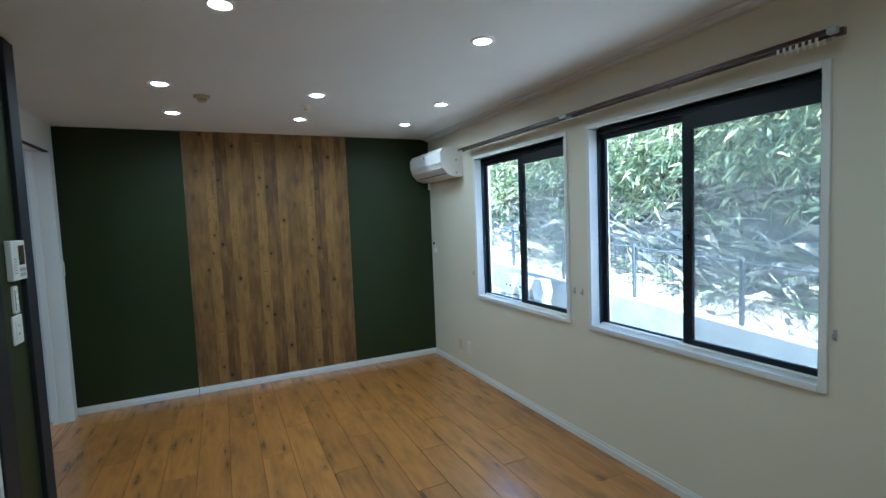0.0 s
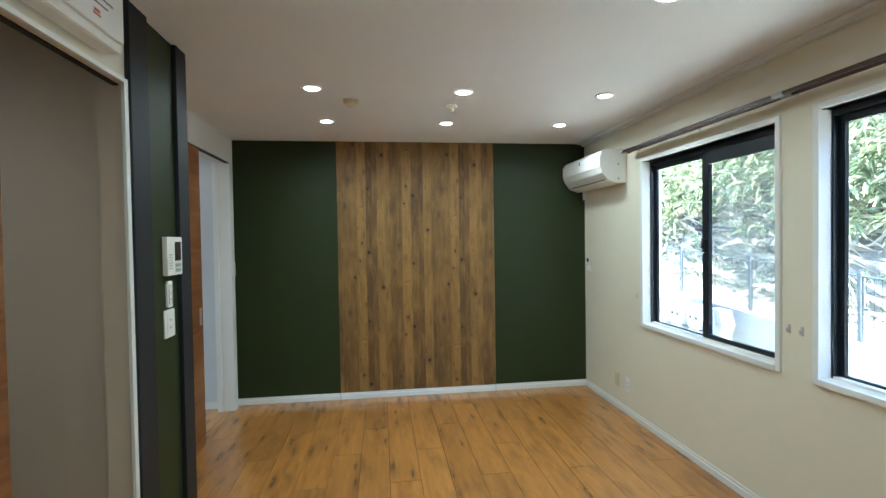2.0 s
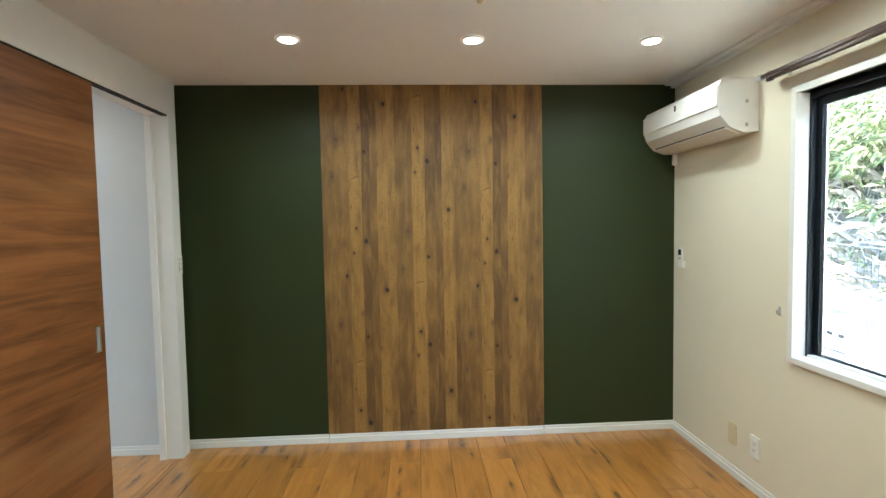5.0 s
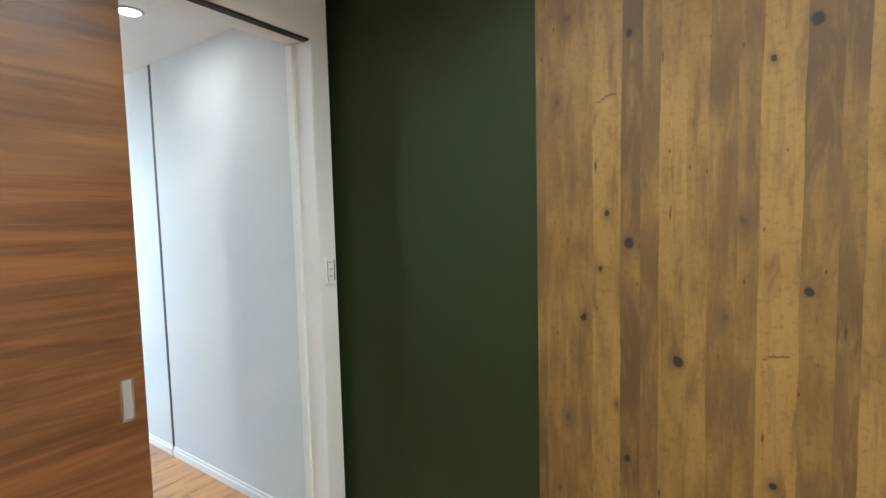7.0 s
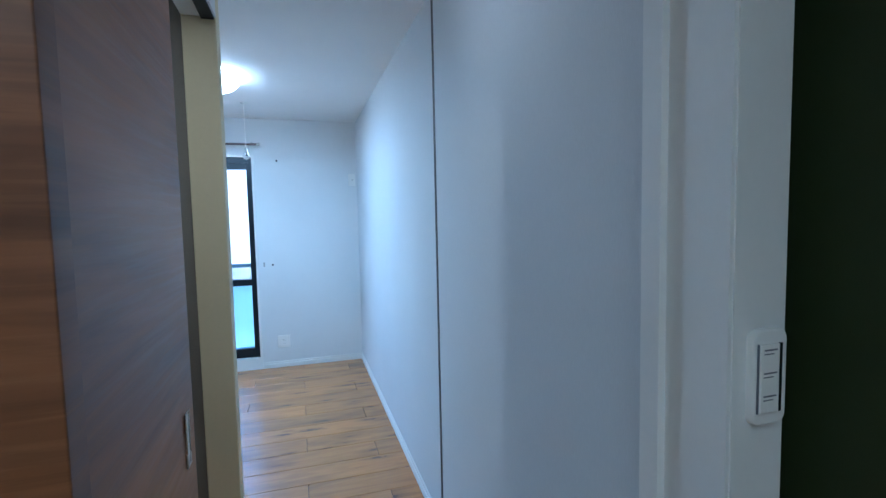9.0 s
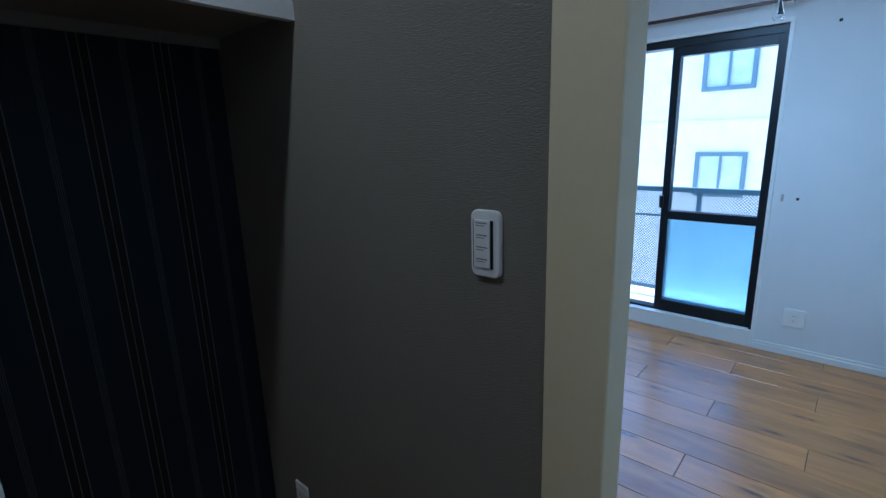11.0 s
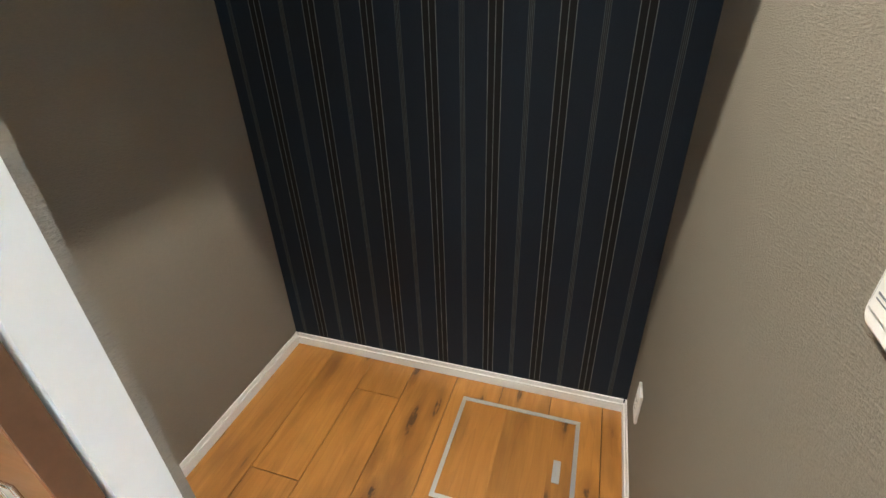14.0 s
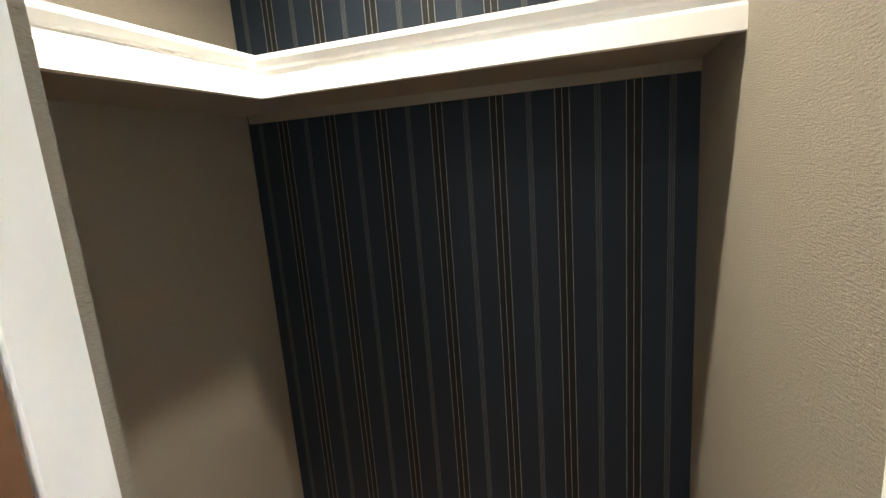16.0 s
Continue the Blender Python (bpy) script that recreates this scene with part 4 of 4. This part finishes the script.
part("shade", spin([(0.10, -0.015), (0.25, -0.016), (0.262, -0.028), (0.262, -0.050), (0.24, -0.070), (0.15, -0.078), (0.02, -0.080)], 48), M_LAMP, cl, "glowing white shade", True)
pc = thing("pull_cord", pose(-3.71, 3.975, H), "thin white pull cord with a clear drop-shaped knob", "pull cord")
part("rose", spin([(0.025, 0), (0.025, -0.006), (0.008, -0.012)]), M_PLASTIC, pc, "", True)
part("cord", cyl(bmesh.new(), (0, 0, -0.36), (0, 0, -0.008), 0.0028, n=8), M_PLASTIC, pc)
part("knob", spin([(0.003, -0.345), (0.008, -0.36), (0.014, -0.39), (0.024, -0.42), (0.026, -0.435), (0.020, -0.45), (0.004, -0.455)], 20), M_CLEAR, pc, "clear acrylic drop", True)

# ---- outside: far side ----
bl = thing("balcony", pose(-4.95, 3.4, -0.12), "grey balcony with a wire mesh railing", "balcony")
part("deck", boxes(((-0.55, -2.6, -0.12), (0.49, 1.6, 0.0))), M_CONC, bl, "grey concrete deck")
for z, t in ((1.05, 0.022), (0.80, 0.010), (0.10, 0.016)):
    part("rail", boxes(((-0.40 - t, -2.6, z - t), (-0.40 + t, 1.6, z + t)), bevel=0.004), M_MESH, bl, "dark metal rail")
for i in range(6):
    y = -2.4 + i * 0.78
    part("post", boxes(((-0.42, y - 0.018, 0), (-0.385, y + 0.018, 1.03)), bevel=0.003), M_MESH, bl)
bm = bmesh.new()
p = 0.026
for s in (1, -1):
    for i in range(int(5.2 / p)):
        y = -3.5 + i * p
        a, b = Vector((-0.40 + 0.003 * s, y, 0.12 if s > 0 else 1.03)), Vector((-0.40 + 0.003 * s, y + 0.91, 1.03 if s > 0 else 0.12))
        if a.y > -2.6 and b.y < 1.6:
            cyl(bm, a, b, 0.0042, n=3)
tagged(part("mesh_panel", bm, M_MESH, bl, "diamond wire mesh"), kind="stuff")

XN = -15.9
nb = thing("neighbour_house", pose(XN, 3.4, -3.4), "cream rendered two-storey house with grey windows", "house")
zt2 = [7.03, 4.14]
yw = -2.52
ww = 1.06
part("wall", boxes(((-6, -9, 0), (0, 9, 8.2))), M_FACADE, nb, "cream rendered wall")
part("string_course", boxes(((0, -9, 5.05), (0.05, 9, 5.13)), bevel=0.01), M_FACADE, nb, "thin moulding between the storeys")
part("roof", prism([(-6.5, 8.2), (0.5, 8.2), (0.5, 8.32), (-3, 10.2), (-6.5, 8.32)], "y", -9.5, 9.5), M_ROOF, nb, "dark pitched roof")
for zt in zt2:
    for dy in (0.0, 4.4, -4.4):
        y0 = yw + dy
        zb = zt - 1.02
        f = 0.11
        wd = part("window", boxes(((0, y0 - f, zb - f), (0.07, y0, zt + f)), ((0, y0 + ww, zb - f), (0.07, y0 + ww + f, zt + f)), ((0, y0, zt), (0.07, y0 + ww, zt + f)), ((0, y0, zb - f), (0.09, y0 + ww, zb)),
                                  ((0.0, y0 + ww / 2 - 0.03, zb), (0.05, y0 + ww / 2 + 0.03, zt))), M_FACADE_WIN, nb, "grey window frame")
        for a, b in ((y0, y0 + ww / 2 - 0.03), (y0 + ww / 2 + 0.03, y0 + ww)):
            part("pane", boxes(((0.004, a, zb), (0.012, b, zt))), M_PANE, wd)


# ---- outside: the bank ----
RISE = 0.072        # the foot of the bank climbs along y


def terrain(x, y):
    if x < -4.6:
        return -3.4
    if x < 3.6:
        return -3.4 + (x + 4.6) / 8.2 * 3.0
    climb = RISE * max(min(y - 3.23, 25), -15)
    if x < 6.15:
        return -0.40 + (x - 3.6) * 0.10 + climb * (x - 3.6) / 2.55
    up = min(x - 6.15, 30)
    z = 0.20 + up * 0.34 if up < 1.0 else 0.54 + (up - 1.0) * 1.45
    return climb + min(z, 7.0 + 0.02 * up) + 0.08 * noise.noise(Vector((x * 1.1, y * 1.1, 0)))


xs = [-3000, -400, -60, -20, -10, -4.65, -4.55] + [-3 + i * 1.5 for i in range(5)] + [3.7, 5, 6.1, 6.2] + [6.2 + 0.2 * i for i in range(1, 50)] + [20, 40, 100, 500, 3000]
ys = [-3000, -400, -60, -25] + [-15 + i * 0.4 for i in range(100)] + [40, 100, 500, 3000]
verts = [(x, y, terrain(x, y)) for x in xs for y in ys]
ny = len(ys)
faces = [(i * ny + j, (i + 1) * ny + j, (i + 1) * ny + j + 1, i * ny + j + 1) for i in range(len(xs) - 1) for j in range(ny - 1)]
me = bpy.data.meshes.new("ground")
me.from_pydata(verts, [], faces)
me.materials.append(M_BANK)
for f in me.polygons:
    f.use_smooth = True
tagged(new("ground", me), "dry earth rising to a steep overgrown bank", "ground", "", "structure")

curb = struct("retaining_curb", boxes(((-0.10, -15, -0.75), (0.10, 19, 0.0)), bevel=0.01), M_CONC, "low grey concrete curb at the foot of the bank", "curb")
curb.matrix_world = Matrix.Translation((6.05, 3.23, 0.29)) @ Matrix.Rotation(math.atan(RISE), 4, "X")
fe = thing("fence", pose(6.05, 3.23, 0.29), "low dark metal mesh fence on the concrete curb", "fence")
for i in range(-6, 11):
    y = i * 1.40
    part("post", boxes(((-0.020, y - 0.020, y * RISE), (0.020, y + 0.020, y * RISE + 0.70)), bevel=0.003), M_FENCE, fe)
for z in (0.66, 0.50, 0.34, 0.18):
    part("rail", cyl(bmesh.new(), (0, -8.4, z - 8.4 * RISE), (0, 14, z + 14 * RISE), 0.011 if z > 0.6 else 0.004, n=8), M_FENCE, fe)
vs, fs = [], []
for i in range(-110, 180):
    y, n = i * 0.075, len(vs)
    vs += [(0.004, y - 0.0016, y * RISE + 0.02), (0.004, y + 0.0016, y * RISE + 0.02), (0.004, y + 0.0016, y * RISE + 0.66), (0.004, y - 0.0016, y * RISE + 0.66)]
    vs += [(0.007, a, b) for _, a, b in vs[n:n + 4]]
    fs += [(n, n + 1, n + 2, n + 3), (n + 7, n + 6, n + 5, n + 4), (n, n + 4, n + 5, n + 1), (n + 2, n + 6, n + 7, n + 3)]
me = bpy.data.meshes.new("wire_mesh")
me.from_pydata(vs, [], fs)
me.materials.append(M_FENCE)
wires = new("wire_mesh", me)
wires.parent = fe
tagged(wires, "fine upright fence wires", kind="stuff")


def openwork_block():
    """A six-sided garden block with dark slots."""
    b = thing("openwork_block", pose(0, 0, 0), "pale six-sided concrete garden block with two slots", "concrete block", "stacked garden blocks")
    outer = [(-0.20, -0.02), (-0.12, -0.17), (0.12, -0.17), (0.20, 0.02), (0.12, 0.17), (-0.12, 0.17)]
    part("block", prism([(u * 0.97, v * 0.97) for u, v in outer], "x", 0.0, 0.16), M_CONC, b)
    for side in (-1, 1):
        part("slot", boxes(((-0.003, side * 0.075 - 0.035, -0.03), (0.02, side * 0.075 + 0.035, 0.005)), bevel=0.002), M_DARK, b, "dark slot")
    return b


first = openwork_block()
spots = [(5.62, 6.15 + i * 0.41, 0.0 + j * 0.345) for j in range(2) for i in range(4 - j)]
first.matrix_world = pose(*spots[0], 0, 0, -8)
for q in spots[1:]:
    copy_thing(first, pose(*q, 0, 0, -8))


def blades(name, count, seed, spot, size, mat, label, cat):
    """Many small bent leaf blades as one sheet of loose pieces."""
    rng = random.Random(seed)
    vs, fs = [], []
    for _ in range(count):
        p, d = spot(rng)
        l, w = size(rng)
        d = Vector(d).normalized()
        s = d.cross(Vector((rng.uniform(-1, 1), rng.uniform(-1, 1), rng.uniform(-1, 1)))).normalized() * w
        p = Vector(p)
        droop = Vector((0, 0, -l * rng.uniform(0.05, 0.35)))
        mid, tip = p + d * l * 0.5, p + d * l + droop
        i = len(vs)
        vs += [p, mid + s, tip, mid - s]
        fs += [(i, i + 1, i + 2), (i, i + 2, i + 3)]
    m = bpy.data.meshes.new(name)
    m.from_pydata(vs, [], fs)
    m.materials.append(mat)
    return tagged(new(name, m), label, cat, "", "stuff")


def leaf_clumps(count, per, seed):
    """Fans of leaves: each clump hangs from one point of the overhanging canopy."""
    rng = random.Random(seed)
    for _ in range(count):
        y = rng.uniform(-3, 20)
        deep = rng.random()
        x = 6.75 + deep * 2.6 + 0.45 * noise.noise(Vector((y * 0.7, 2, 9)))
        low = 1.95 + 0.30 * noise.noise(Vector((y * 0.9, 5, 1))) + 0.35 * deep
        z = low + abs(rng.gauss(0, 0.85))
        if rng.random() < 0.10:
            z = low - rng.uniform(0.0, 0.6)
        for _ in range(per):
            d = (rng.uniform(-1, 0.25), rng.uniform(-1, 1), rng.uniform(-0.9, 0.35))
            yield (x + rng.uniform(-.05, .05), y + rng.uniform(-.06, .06), z + rng.uniform(-.05, .05)), d


clumps = leaf_clumps(8600, 6, 4)


def stem_spot(rng):
    y = rng.uniform(-3, 20)
    x = 6.75 + rng.random() * 1.7
    return (x, y, terrain(x, y) - 0.02), (rng.uniform(-0.9, 0.2), rng.uniform(-1.0, 1.0), rng.uniform(0.0, 1.1))


def grass_spot(rng):
    y = rng.uniform(-3, 20)
    x = 6.18 + rng.random() * 1.3
    return (x, y, terrain(x, y) - 0.02), (rng.uniform(-0.6, 0.3), rng.uniform(-0.7, 0.7), rng.uniform(0.1, 0.9))


def shoot_spot(rng):
    y = rng.uniform(-3, 20)
    x = 6.5 + rng.random() * 0.8
    return (x, y, terrain(x, y) + rng.uniform(0, 0.3)), (rng.uniform(-0.8, 0.4), rng.uniform(-1, 1), rng.uniform(-0.2, 0.8))


blades("bank_leaves", 51600, 4, lambda r: next(clumps), lambda r: (r.uniform(0.13, 0.30), r.uniform(0.011, 0.026)), M_LEAF, "dense bamboo-like leaves overhanging the bank", "leaves")
blades("low_leaves", 2600, 8, shoot_spot, lambda r: (r.uniform(0.08, 0.20), r.uniform(0.008, 0.018)), M_LEAF, "scattered low green shoots at the foot of the bank", "leaves")
blades("dry_stems", 7000, 5, stem_spot, lambda r: (r.uniform(0.2, 0.75), r.uniform(0.0006, 0.0018)), M_DRY, "tangled dry stems and roots on the bank", "dry stems")
blades("bank_grass", 5500, 6, grass_spot, lambda r: (r.uniform(0.08, 0.30), r.uniform(0.0015, 0.004)), M_DRY, "short dry grass above the curb", "grass")

# ---- floorboards ----
PW, PL = 0.1905, 1.26
plank_meshes = {}


def plank(w, l):
    key = (round(w, 3), round(l, 3))
    if key not in plank_meshes:
        bm = boxes(((0, 0, -0.012), (key[0] - 0.0026, key[1] - 0.0026, 0)))
        top = [e for e in bm.edges if all(v.co.z > -0.001 for v in e.verts)]
        bmesh.ops.bevel(bm, geom=top, offset=0.0014, segments=1, affect="EDGES")
        m = bpy.data.meshes.new("plank")
        bm.to_mesh(m)
        bm.free()
        m.materials.append(M_FLOOR)
        plank_meshes[key] = m
    return plank_meshes[key]


def lay(x0, x1, y0, y1, first, joint):
    """Boards along y in columns from x0, the first one cut to a width; joint: where the first column's ends meet."""
    x, col = x0, 0
    while x < x1 - 0.01:
        w = min(PW, x1 - x)
        if first:
            w, first = min(first, x1 - x), 0
        y = joint + (0.0, -0.84, -0.42)[col % 3]
        y -= PL * math.ceil((y - y0) / PL)
        while y < y1 - 0.01:
            a, b = max(y, y0), min(y + PL, y1)
            if b - a > 0.02:
                o = new("plank", plank(w, b - a))
                o.parent, o.location = floor, (x, a, 0)
            y += PL
        x += w
        col += 1


lay(0.0, W, -1.15, N, 0.0255, 3.84)
lay(-1.56, 0.0, 2.72, YC, 0.0, 3.5)
lay(XB, -1.56, 1.05, YC, 0.12, 3.1)
lay(-1.5, 0.0, -1.15, 2.6, 0.1, 1.2)
